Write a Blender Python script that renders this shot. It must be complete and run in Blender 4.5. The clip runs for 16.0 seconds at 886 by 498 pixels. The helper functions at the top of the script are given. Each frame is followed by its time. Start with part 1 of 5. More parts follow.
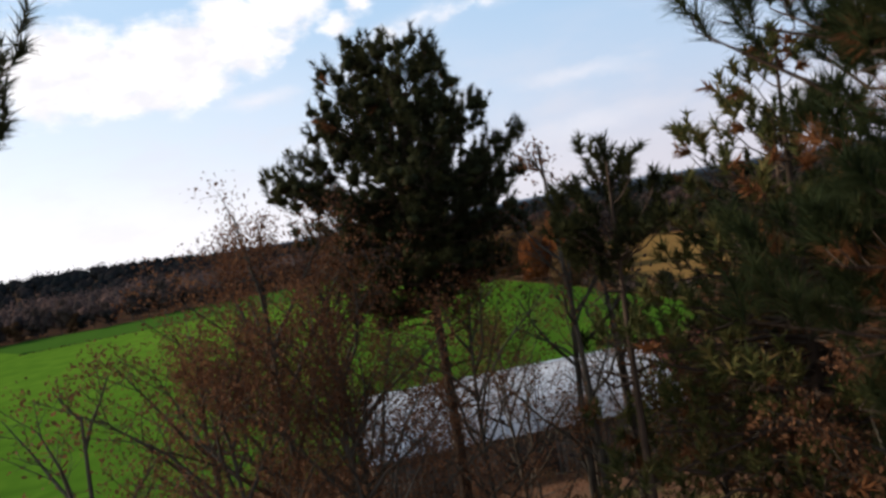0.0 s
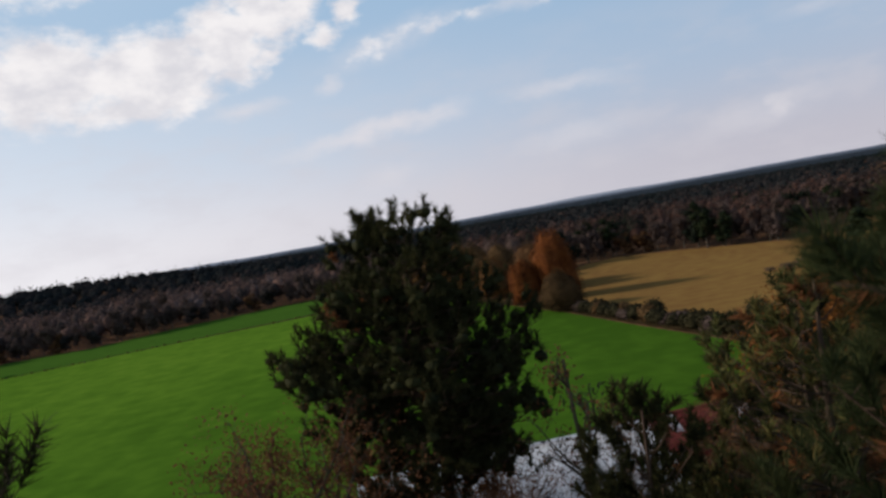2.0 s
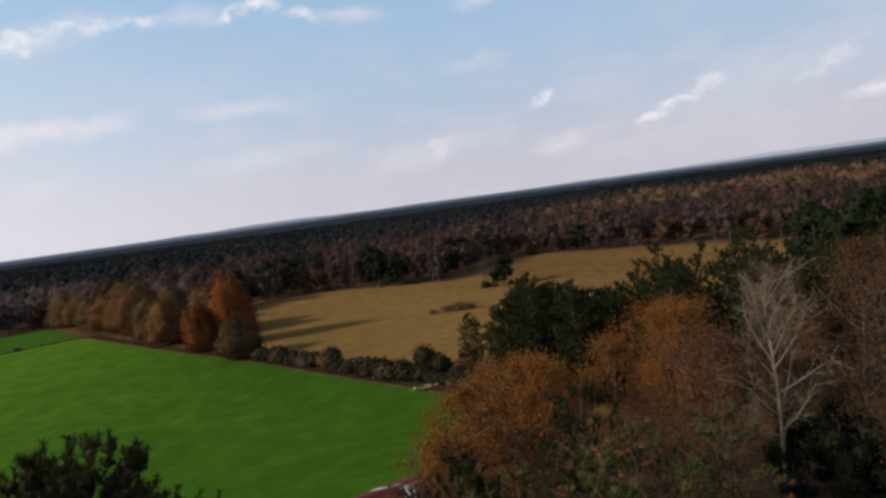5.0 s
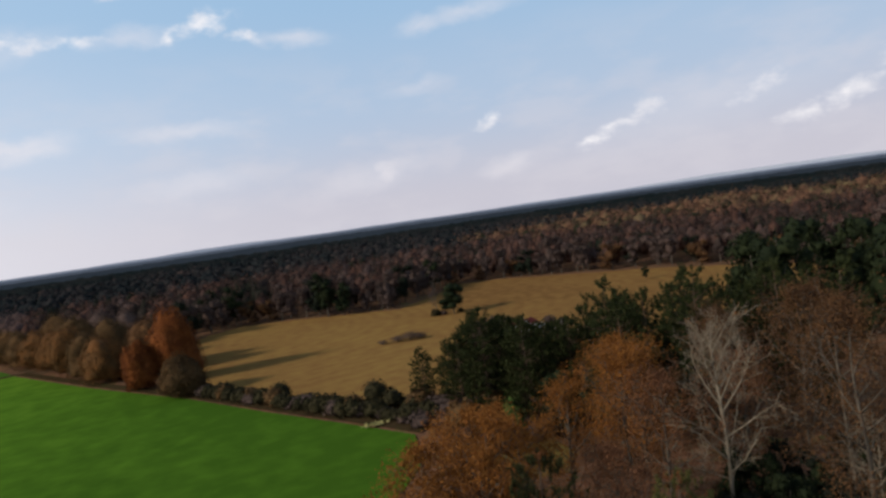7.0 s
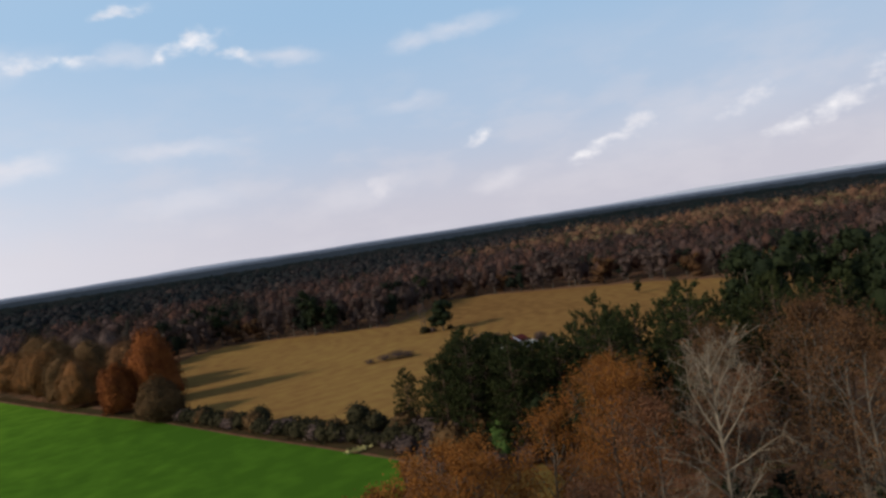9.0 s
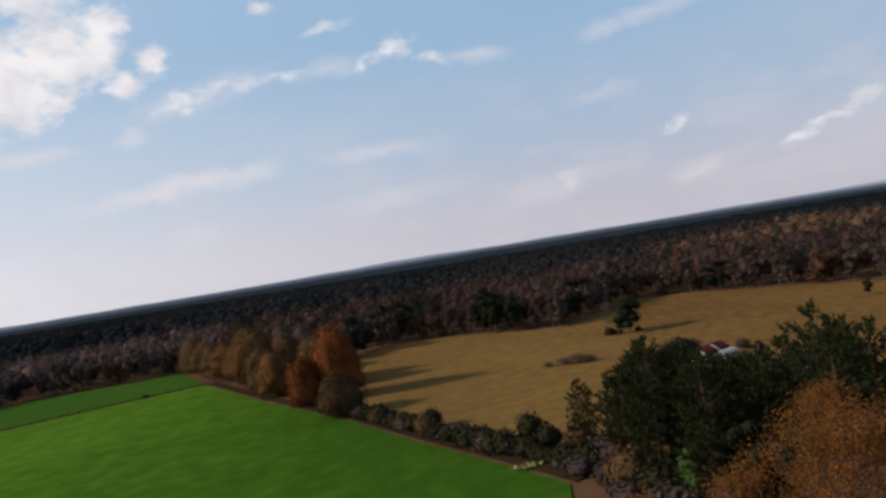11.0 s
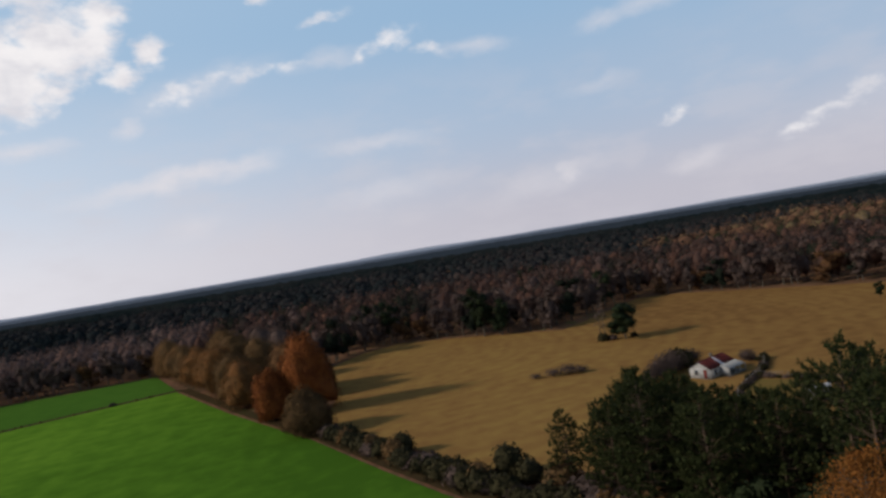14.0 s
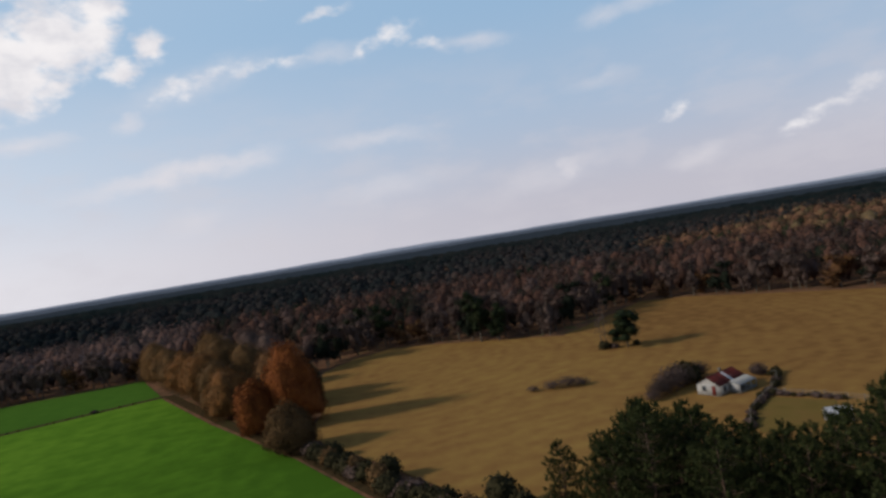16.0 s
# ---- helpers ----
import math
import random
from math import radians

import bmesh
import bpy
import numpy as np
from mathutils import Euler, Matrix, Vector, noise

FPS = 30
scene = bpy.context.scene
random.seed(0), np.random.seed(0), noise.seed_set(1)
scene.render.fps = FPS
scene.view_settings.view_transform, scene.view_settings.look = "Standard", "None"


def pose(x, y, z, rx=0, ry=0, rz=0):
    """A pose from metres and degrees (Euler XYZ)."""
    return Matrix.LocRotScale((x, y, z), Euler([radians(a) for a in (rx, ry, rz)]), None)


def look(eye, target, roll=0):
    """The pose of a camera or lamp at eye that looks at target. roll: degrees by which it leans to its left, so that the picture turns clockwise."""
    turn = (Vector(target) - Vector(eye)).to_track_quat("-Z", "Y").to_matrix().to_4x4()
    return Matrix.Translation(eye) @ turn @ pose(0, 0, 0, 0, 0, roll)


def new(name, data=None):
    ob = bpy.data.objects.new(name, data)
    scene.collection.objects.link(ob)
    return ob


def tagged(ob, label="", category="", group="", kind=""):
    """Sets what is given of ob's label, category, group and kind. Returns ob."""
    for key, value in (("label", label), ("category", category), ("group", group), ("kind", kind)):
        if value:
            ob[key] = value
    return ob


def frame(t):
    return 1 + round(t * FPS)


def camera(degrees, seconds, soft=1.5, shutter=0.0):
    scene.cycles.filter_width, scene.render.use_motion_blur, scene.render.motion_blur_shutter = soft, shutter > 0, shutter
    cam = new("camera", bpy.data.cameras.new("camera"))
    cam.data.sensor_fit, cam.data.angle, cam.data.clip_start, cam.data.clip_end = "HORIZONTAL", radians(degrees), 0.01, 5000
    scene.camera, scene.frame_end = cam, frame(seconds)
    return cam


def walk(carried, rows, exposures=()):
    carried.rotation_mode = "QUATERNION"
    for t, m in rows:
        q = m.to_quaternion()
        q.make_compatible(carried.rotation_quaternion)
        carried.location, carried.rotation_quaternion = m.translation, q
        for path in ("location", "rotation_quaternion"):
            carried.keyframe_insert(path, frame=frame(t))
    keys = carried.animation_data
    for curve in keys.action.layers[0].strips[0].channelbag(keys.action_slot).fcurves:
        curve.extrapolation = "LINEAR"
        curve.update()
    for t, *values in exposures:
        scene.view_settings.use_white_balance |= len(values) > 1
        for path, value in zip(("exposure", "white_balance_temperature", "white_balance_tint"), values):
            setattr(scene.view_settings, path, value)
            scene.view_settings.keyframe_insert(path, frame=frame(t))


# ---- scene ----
CAM_FOV = 65.64
cam = camera(CAM_FOV, 16.0, soft=2.8, shutter=0.32)


def aim(x, y, z, yaw, pitch, roll):
    """A camera pose from metres and degrees: yaw to the left of +y, pitch up, roll as look() has it."""
    a, b = radians(yaw), radians(pitch)
    way = Vector((-math.sin(a) * math.cos(b), math.cos(a) * math.cos(b), math.sin(b)))
    return look((x, y, z), Vector((x, y, z)) + way * 10, roll)


# seconds, x, y, z, yaw, pitch, roll
PATH = [
    (0.0, -0.085, -0.307, 21.911, 2.020, -3.040, -10.203),
    (0.5, -0.004, -0.003, 22.798, 2.734, -2.670, -10.142),
    (1.0, 0.045, 0.285, 23.777, 1.555, -2.435, -10.025),
    (1.5, 0.077, 0.370, 24.785, 1.385, -2.425, -10.355),
    (2.0, -0.048, 0.519, 25.840, 0.789, -2.357, -10.217),
    (2.5, -0.118, 0.361, 26.902, 0.410, -2.315, -10.086),
    (3.0, -0.168, 0.328, 27.787, 0.126, -2.201, -10.105),
    (3.5, -0.254, 0.468, 28.776, 0.006, -2.057, -9.964),
    (4.0, -0.174, 0.411, 29.711, -0.025, -1.971, -10.063),
    (4.1, -0.126, 0.369, 29.812, -1.192, -2.250, -9.539),
    (4.2, -0.075, 0.321, 29.890, -8.279, -3.294, -8.845),
    (4.3, -0.026, 0.270, 29.953, -15.926, -4.053, -8.084),
    (4.4, 0.018, 0.218, 30.005, -23.538, -4.560, -7.628),
    (4.5, 0.056, 0.170, 30.055, -25.519, -4.530, -7.620),
    (4.6, 0.086, 0.127, 30.107, -25.392, -4.486, -7.746),
    (4.7, 0.110, 0.088, 30.164, -25.401, -4.433, -7.754),
    (6.8, 0.015, 0.190, 32.375, -30.052, -3.111, -8.378),
    (7.0, 0.165, 0.348, 32.448, -30.215, -3.008, -8.228),
    (7.5, 0.677, 0.871, 32.491, -30.526, -2.696, -8.393),
    (8.0, 1.575, 1.581, 32.389, -30.713, -2.374, -8.567),
    (8.5, 2.678, 2.517, 32.247, -30.833, -2.097, -8.637),
    (9.0, 3.856, 3.581, 32.082, -30.978, -1.823, -8.785),
    (9.2, 4.334, 4.114, 32.037, -28.683, -1.388, -9.063),
    (11.3, 11.994, 12.090, 32.113, -15.102, 0.144, -9.438),
    (11.5, 12.685, 12.879, 32.140, -15.138, 0.037, -9.539),
    (12.0, 14.311, 14.864, 32.199, -15.183, -0.128, -9.540),
    (12.5, 15.735, 16.869, 32.280, -15.274, -0.233, -9.603),
    (13.0, 17.082, 18.858, 32.521, -15.289, -0.384, -9.658),
    (13.5, 18.346, 20.893, 33.140, -15.271, -0.463, -9.625),
    (14.0, 19.527, 22.985, 33.906, -15.318, -0.538, -9.498),
    (14.5, 20.652, 25.009, 34.455, -15.318, -0.623, -9.552),
    (15.0, 21.716, 27.052, 34.820, -15.330, -0.768, -9.459),
    (15.5, 22.763, 29.098, 35.302, -15.273, -0.888, -9.294),
    (16.0, 23.812, 31.061, 35.698, -15.251, -0.900, -9.324),
]
EXPOSURES = [(0.0, 0.3), (0.5, 0.25), (1.5, 0.0), (2.5, -0.15), (4.2, -0.15), (4.7, 0.0), (7.0, 0.05), (9.2, 0.05), (11.3, -0.12), (16.0, -0.11)]
walk(cam, [(row[0], aim(*row[1:])) for row in PATH], EXPOSURES)

# ---- sky, sun ----
SUN_AZ, SUN_EL = -80.0, 27.0            # degrees clockwise from +y, and above the ground
world = bpy.data.worlds.new("world")
scene.world = world
world.use_nodes = True
wn, wl = world.node_tree.nodes, world.node_tree.links
wn.clear()
w_out = wn.new("ShaderNodeOutputWorld")
w_bg = wn.new("ShaderNodeBackground")
wl.new(w_bg.outputs[0], w_out.inputs[0])
SKY_STRENGTH = 0.1
w_bg.inputs["Strength"].default_value = SKY_STRENGTH
w_sky = wn.new("ShaderNodeTexSky")
w_sky.sky_type = "NISHITA"
w_sky.sun_disc = False
w_sky.sun_elevation, w_sky.sun_rotation = radians(SUN_EL), radians(SUN_AZ)
w_sky.air_density, w_sky.dust_density, w_sky.ozone_density = 1.0, 1.2, 1.5
w_tc = wn.new("ShaderNodeTexCoord")
w_sep = wn.new("ShaderNodeSeparateXYZ")
wl.new(w_tc.outputs["Generated"], w_sep.inputs[0])


def w_math(op, a, b=None):
    n = wn.new("ShaderNodeMath")
    n.operation = op
    for i, v in enumerate((a, b)):
        if v is None:
            continue
        if isinstance(v, (int, float)):
            n.inputs[i].default_value = v
        else:
            wl.new(v, n.inputs[i])
    return n.outputs[0]


def w_range(v, a, b, c=0.0, d=1.0, smooth=True):
    n = wn.new("ShaderNodeMapRange")
    n.interpolation_type = "SMOOTHSTEP" if smooth else "LINEAR"
    wl.new(v, n.inputs["Value"])
    for key, x in (("From Min", a), ("From Max", b), ("To Min", c), ("To Max", d)):
        n.inputs[key].default_value = x
    return n.outputs[0]


def w_mix(fac, a, b):
    n = wn.new("ShaderNodeMix")
    n.data_type = "RGBA"
    for sock, v in ((n.inputs[0], fac), (n.inputs[6], a), (n.inputs[7], b)):
        if isinstance(v, tuple):
            sock.default_value = (*v, 1)
        elif isinstance(v, float):
            sock.default_value = v
        else:
            wl.new(v, sock)
    return n.outputs[2]


w_az = w_math("MULTIPLY", w_math("ARCTAN2", w_sep.outputs[0], w_sep.outputs[1]), 180 / math.pi)
w_el = w_math("MULTIPLY", w_math("ARCSINE", w_sep.outputs[2]), 180 / math.pi)
w_comb = wn.new("ShaderNodeCombineXYZ")
wl.new(w_az, w_comb.inputs[0])
wl.new(w_el, w_comb.inputs[1])


def w_noise(scale, detail, stretch=(1, 1, 1), offset=(0, 0, 0), rough=0.55):
    m = wn.new("ShaderNodeMapping")
    m.inputs["Scale"].default_value = stretch
    m.inputs["Location"].default_value = offset
    wl.new(w_comb.outputs[0], m.inputs[0])
    n = wn.new("ShaderNodeTexNoise")
    n.inputs["Scale"].default_value, n.inputs["Detail"].default_value, n.inputs["Roughness"].default_value = scale, detail, rough
    wl.new(m.outputs[0], n.inputs["Vector"])
    return n


# clouds: azimuth, elevation, half length, half height, lean, weight, all in degrees
CLOUDS = [
    (-36, 15, 7, 4.0, 5, 1.6), (-28, 14.6, 5.5, 3.0, 8, 1.9), (-21, 14.6, 5.5, 3.0, 2, 2.0), (-15.2, 16.6, 3.8, 2.7, 20, 1.9), (-11.8, 18.4, 3.2, 2.7, 40, 1.8), (-23, 12.2, 6.5, 1.1, 1, 1.4),
    (-12.5, 14.6, 1.8, 1.0, 25, 1.1), (-8.6, 20.4, 2.2, 1.3, 20, 1.5), (-9.5, 18.6, 2.6, 1.8, 30, 1.5), (-14.5, 14.8, 2.4, 1.6, 10, 1.4), (-13, 22, 3.6, 1.4, 0, 1.2), (-28, 21, 7, 1.5, 3, 0.9), (-5.2, 17.7, 1.4, 1.1, 20, 1.35), (-7.3, 16.2, 1.6, 1.0, 5, 1.35),
    (-3.9, 14.6, 2.0, 0.9, 25, 0.85), (-0.6, 15.5, 2.6, 0.6, 18, 0.72), (2.3, 15.7, 2.4, 0.6, 10, 0.74), (5.5, 16.0, 1.6, 0.55, 10, 0.66), (13.8, 16.8, 2.6, 0.8, 14, 0.85), (11.4, 16.1, 1.2, 0.5, 20, 0.75),
    (16.7, 15.9, 1.8, 0.5, -8, 0.68), (8.6, 19.3, 2.2, 0.6, 5, 0.78), (3.5, 21.2, 1.4, 0.7, 0, 0.85), (35.5, 6.9, 1.3, 0.65, 22, 0.75), (44.5, 4.4, 2.6, 0.7, 20, 0.75), (48.0, 5.6, 2.4, 0.8, 22, 0.78),
    (56.3, 5.9, 2.6, 0.8, 20, 0.74), (58.8, 3.4, 2.2, 0.8, 18, 0.78), (62.2, 4.4, 2.6, 0.8, 18, 0.78), (70, 6.5, 6.5, 1.4, 8, 0.9),
]
# thin veils: the same, the weight is how much they cover
VEILS = [
    (-5.0, 8.2, 6.4, 0.62, 7, 0.75), (-0.8, 8.8, 3.4, 0.5, 8, 0.6), (-14.6, 11.2, 2.4, 0.5, 6, 0.55), (11.3, 9.0, 3.8, 0.5, 0, 0.42), (20.6, 15.4, 2.6, 0.5, -3, 0.5), (34.6, 15.6, 4.0, 0.5, 4, 0.4), (31, 15.2, 2.0, 0.5, 8, 0.4),
    (-7.4, 12.4, 1.2, 0.6, 20, 0.5), (25, 3.7, 4.0, 0.8, 10, 0.3), (26.5, 4.1, 1.2, 0.6, 12, 0.6), (36.5, 3.1, 1.8, 0.6, 14, 0.45), (11.5, 4.9, 4.0, 0.8, 4, 0.35), (-3.9, 4.5, 2.0, 0.7, 10, 0.3), (0.5, 8.6, 2.6, 0.7, 5, 0.5),
    (8.5, 16.0, 3.0, 0.6, 4, 0.4), (-2, 15.0, 5.0, 0.9, 14, 0.35), (52, 5.4, 9, 1.8, 8, 0.2), (30, 10.4, 2.0, 0.45, 5, 0.25),
]
w_warp = w_noise(0.35, 5, (1, 1.5, 1), (7, 3, 0))
w_shift = wn.new("ShaderNodeVectorMath")
w_shift.operation = "MULTIPLY_ADD"
wl.new(w_warp.outputs["Color"], w_shift.inputs[0])
w_shift.inputs[1].default_value = (3.2, 2.0, 0)
w_shift.inputs[2].default_value = (-1.6, -1.0, 0)
w_bent = wn.new("ShaderNodeVectorMath")
w_bent.operation = "ADD"
wl.new(w_comb.outputs[0], w_bent.inputs[0])
wl.new(w_shift.outputs[0], w_bent.inputs[1])


def w_shapes(shapes, swell):
    """The strongest of many soft ellipses on the sky."""
    field_ = None
    for c_az, c_el, c_a, c_b, c_lean, c_w in shapes:
        m = wn.new("ShaderNodeMapping")
        m.vector_type = "TEXTURE"
        m.inputs["Location"].default_value = (c_az, c_el, 0)
        m.inputs["Rotation"].default_value = (0, 0, radians(c_lean))
        m.inputs["Scale"].default_value = (c_a * swell, c_b * swell * 1.13, 1)
        wl.new(w_bent.outputs[0], m.inputs[0])
        ln = wn.new("ShaderNodeVectorMath")
        ln.operation = "LENGTH"
        wl.new(m.outputs[0], ln.inputs[0])
        blob = w_range(ln.outputs["Value"], 0.0, 1.0, c_w, 0.0)
        field_ = blob if field_ is None else w_math("MAXIMUM", field_, blob)
    return field_


w_field = w_shapes(CLOUDS, 1.55)
w_n1 = w_noise(0.55, 9, (1, 1.7, 1), rough=0.62)
w_n2 = w_noise(0.16, 6, (1, 2.2, 1), (13, 5, 0))
w_dens = w_math("ADD", w_field, w_math("MULTIPLY", w_math("SUBTRACT", w_n1.outputs["Fac"], 0.5), 1.8))
w_cloud = w_math("MULTIPLY", w_range(w_dens, 0.12, 1.3), w_range(w_field, 0.0, 0.4))
w_n3 = w_noise(0.3, 4, (1, 1.6, 1), (4, 9, 0))
w_lit = w_range(w_n3.outputs["Fac"], 0.3, 0.68)
w_glow = w_range(w_az, -62.0, 30.0, 1.0, 0.0)
w_low = w_mix(w_glow, (5.75, 5.6, 6.35), (10.3, 10.1, 10.4))
w_mid = w_mix(w_glow, (4.3, 5.4, 7.0), (7.8, 8.5, 9.5))
w_top = w_mix(w_glow, (3.25, 5.0, 7.1), (4.9, 6.4, 8.2))
w_grad = w_mix(w_range(w_el, 0.5, 10.0), w_low, w_mid)
w_grad = w_mix(w_range(w_el, 8.0, 19.0), w_grad, w_top)
w_veil = w_range(w_el, 52.0, 22.0, 0.1, 1.0)
w_thin = w_math("MULTIPLY", w_range(w_n2.outputs["Fac"], 0.42, 0.68), w_range(w_el, 17.0, 5.0, 0.0, 0.32))
w_base = w_mix(w_veil, w_sky.outputs[0], w_mix(w_thin, w_grad, (6.8, 6.55, 7.1)))
w_thin_n = w_math("ADD", 0.55, w_math("MULTIPLY", w_n1.outputs["Fac"], 0.8))
w_base = w_mix(w_math("MULTIPLY", w_shapes(VEILS, 1.7), w_thin_n), w_base, (8.2, 7.85, 8.2))
w_cloud_col = w_mix(w_lit, (7.6, 7.5, 8.0), (9.8, 9.5, 9.6))
wl.new(w_mix(w_cloud, w_base, w_cloud_col), w_bg.inputs["Color"])

sun = new("sun", bpy.data.lights.new("sun", "SUN"))
SUN_STRENGTH = 3.6
sun.data.energy, sun.data.angle, sun.data.color = SUN_STRENGTH, radians(7), (1.0, 0.90, 0.77)
s_az, s_el = radians(SUN_AZ), radians(SUN_EL)
sun_way = Vector((math.sin(s_az) * math.cos(s_el), math.cos(s_az) * math.cos(s_el), math.sin(s_el)))
sun.matrix_world = look(sun_way * 60, (0, 0, 0))

# ---- materials ----
def material(name, cols, scale, rough=0.9, island=0.0, piece=0.0, bump=0.0, bump_scale=None, leafy=0.0, metal=0.0, big=None, stretch=(1, 1, 1), bands=0.0, band_scale=0.05, amount=2.2, drift=None, drift_y=0.0, tone=0.0):
    """A surface whose colour runs through cols by noise at two sizes, by island and by piece."""
    m = bpy.data.materials.new(name)
    m.use_nodes = True
    n, l = m.node_tree.nodes, m.node_tree.links
    n.clear()
    out = n.new("ShaderNodeOutputMaterial")
    tc = n.new("ShaderNodeTexCoord")
    mp = n.new("ShaderNodeMapping")
    mp.inputs["Scale"].default_value = stretch
    l.new(tc.outputs["Object"], mp.inputs[0])

    def noise_at(s, detail):
        t = n.new("ShaderNodeTexNoise")
        t.inputs["Scale"].default_value, t.inputs["Detail"].default_value = s, detail
        l.new(mp.outputs[0], t.inputs["Vector"])
        return t.outputs["Fac"]

    def calc(op, a, b):
        t = n.new("ShaderNodeMath")
        t.operation = op
        for i, v in enumerate((a, b)):
            if isinstance(v, (int, float)):
                t.inputs[i].default_value = v
            else:
                l.new(v, t.inputs[i])
        return t.outputs[0]

    fac = calc("ADD", calc("MULTIPLY", noise_at(scale, 6), 0.6), calc("MULTIPLY", noise_at(big or scale * 0.13, 3), 0.4))
    fac = calc("ADD", calc("MULTIPLY", calc("SUBTRACT", fac, 0.5), amount), 0.5)
    if bands:
        wv = n.new("ShaderNodeTexWave")
        wv.wave_type, wv.rings_direction = "RINGS", "Z"
        wv.inputs["Scale"].default_value, wv.inputs["Distortion"].default_value = band_scale, 14.0
        wv.inputs["Detail"].default_value, wv.inputs["Detail Scale"].default_value = 2.0, 0.35
        rt = n.new("ShaderNodeMapping")
        rt.inputs["Location"].default_value = (-62, -236, 0)
        l.new(tc.outputs["Object"], rt.inputs[0])
        l.new(rt.outputs[0], wv.inputs["Vector"])
        fac = calc("ADD", fac, calc("MULTIPLY", calc("SUBTRACT", wv.outputs["Fac"], 0.5), bands))
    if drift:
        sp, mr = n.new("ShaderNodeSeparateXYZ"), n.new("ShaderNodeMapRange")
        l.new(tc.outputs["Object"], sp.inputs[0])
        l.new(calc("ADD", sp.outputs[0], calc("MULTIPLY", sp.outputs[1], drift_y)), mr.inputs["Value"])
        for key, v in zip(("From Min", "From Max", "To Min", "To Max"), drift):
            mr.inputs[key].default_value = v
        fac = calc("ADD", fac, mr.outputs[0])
    if island:
        g = n.new("ShaderNodeNewGeometry")
        fac = calc("ADD", fac, calc("MULTIPLY", calc("SUBTRACT", g.outputs["Random Per Island"], 0.5), island))
    if tone:
        t_ = n.new("ShaderNodeAttribute")
        t_.attribute_name = "tone"
        fac = calc("ADD", fac, calc("MULTIPLY", calc("SUBTRACT", t_.outputs["Fac"], 0.5), tone))
    if piece:
        o = n.new("ShaderNodeObjectInfo")
        fac = calc("ADD", fac, calc("MULTIPLY", calc("SUBTRACT", o.outputs["Random"], 0.5), piece))
    ramp = n.new("ShaderNodeValToRGB")
    while len(ramp.color_ramp.elements) < len(cols):
        ramp.color_ramp.elements.new(0.5)
    for i, c in enumerate(cols):
        e = ramp.color_ramp.elements[i]
        e.position = 0.1 + 0.8 * i / max(1, len(cols) - 1)
        e.color = (*c, 1)
    l.new(fac, ramp.inputs[0])
    b = n.new("ShaderNodeBsdfPrincipled")
    b.inputs["Roughness"].default_value, b.inputs["Metallic"].default_value = rough, metal
    b.inputs["Specular IOR Level"].default_value = 0.5 if rough < 0.6 else 0.06 if rough < 0.95 else 0.0
    l.new(ramp.outputs[0], b.inputs["Base Color"])
    if bump:
        bp = n.new("ShaderNodeBump")
        bp.inputs["Strength"].default_value = min(1.0, bump)
        bp.inputs["Distance"].default_value = 0.05 if bump <= 1 else bump * 0.05
        l.new(noise_at(bump_scale or scale * 3, 5), bp.inputs["Height"])
        l.new(bp.outputs[0], b.inputs["Normal"])
    shader = b.outputs[0]
    if leafy:
        t = n.new("ShaderNodeBsdfTranslucent")
        l.new(ramp.outputs[0], t.inputs[0])
        mx = n.new("ShaderNodeMixShader")
        mx.inputs[0].default_value = leafy
        l.new(shader, mx.inputs[1])
        l.new(t.outputs[0], mx.inputs[2])
        shader = mx.outputs[0]
    l.new(shader, out.inputs[0])
    return m


M_LITTER = material("leaf_litter", [(0.045, 0.035, 0.02), (0.10, 0.06, 0.035), (0.15, 0.075, 0.045), (0.09, 0.09, 0.03)], 0.35, 0.95, bump=0.8, bump_scale=2.0, big=0.03)
# drift paints the cloud-shaded side of the field into the crop colour
M_GREEN = material("winter_crop_cloud_shade", [(0.040, 0.092, 0.009), (0.060, 0.130, 0.012), (0.088, 0.172, 0.016), (0.12, 0.205, 0.022)], 0.22, 0.95, bump=0.25, bump_scale=3.0, big=0.012, amount=1.3, drift=(-150, -50, 0.06, -0.36), drift_y=-0.5)
# darker, duller green for the strip past the ditch
M_GREEN_DULL = material("dull_winter_crop", [(0.032, 0.078, 0.011), (0.046, 0.104, 0.014), (0.06, 0.124, 0.017)], 0.22, 0.95, bump=0.25, bump_scale=3.0, big=0.012, amount=1.3)
M_TAN = material("cut_hay_stubble", [(0.138, 0.07, 0.025), (0.178, 0.096, 0.033), (0.207, 0.119, 0.038), (0.232, 0.142, 0.043)], 0.3, 0.95, bump=0.2, bump_scale=2.0, big=0.016, amount=1.7, bands=0.13, band_scale=0.06, drift=(60, 150, 0.06, -0.1))
M_SOIL = material("bare_soil", [(0.16, 0.10, 0.065), (0.24, 0.15, 0.10)], 0.2, 0.95, bump=0.5)
M_DITCH = material("ditch_weeds", [(0.03, 0.024, 0.014), (0.055, 0.04, 0.02), (0.04, 0.045, 0.014)], 0.7, 0.95, bump=0.8)
M_VERGE = material("rough_verge_grass", [(0.028, 0.021, 0.011), (0.048, 0.032, 0.016), (0.036, 0.038, 0.013)], 0.5, 0.95, bump=0.8)
M_YARD = material("yard_grass", [(0.095, 0.066, 0.02), (0.13, 0.09, 0.027), (0.145, 0.088, 0.03)], 0.25, 0.95, bump=0.5)
M_BARK = material("pine_bark", [(0.035, 0.024, 0.018), (0.08, 0.055, 0.04), (0.13, 0.085, 0.06)], 4.0, 0.95, bump=1.0, stretch=(1, 1, 0.3))
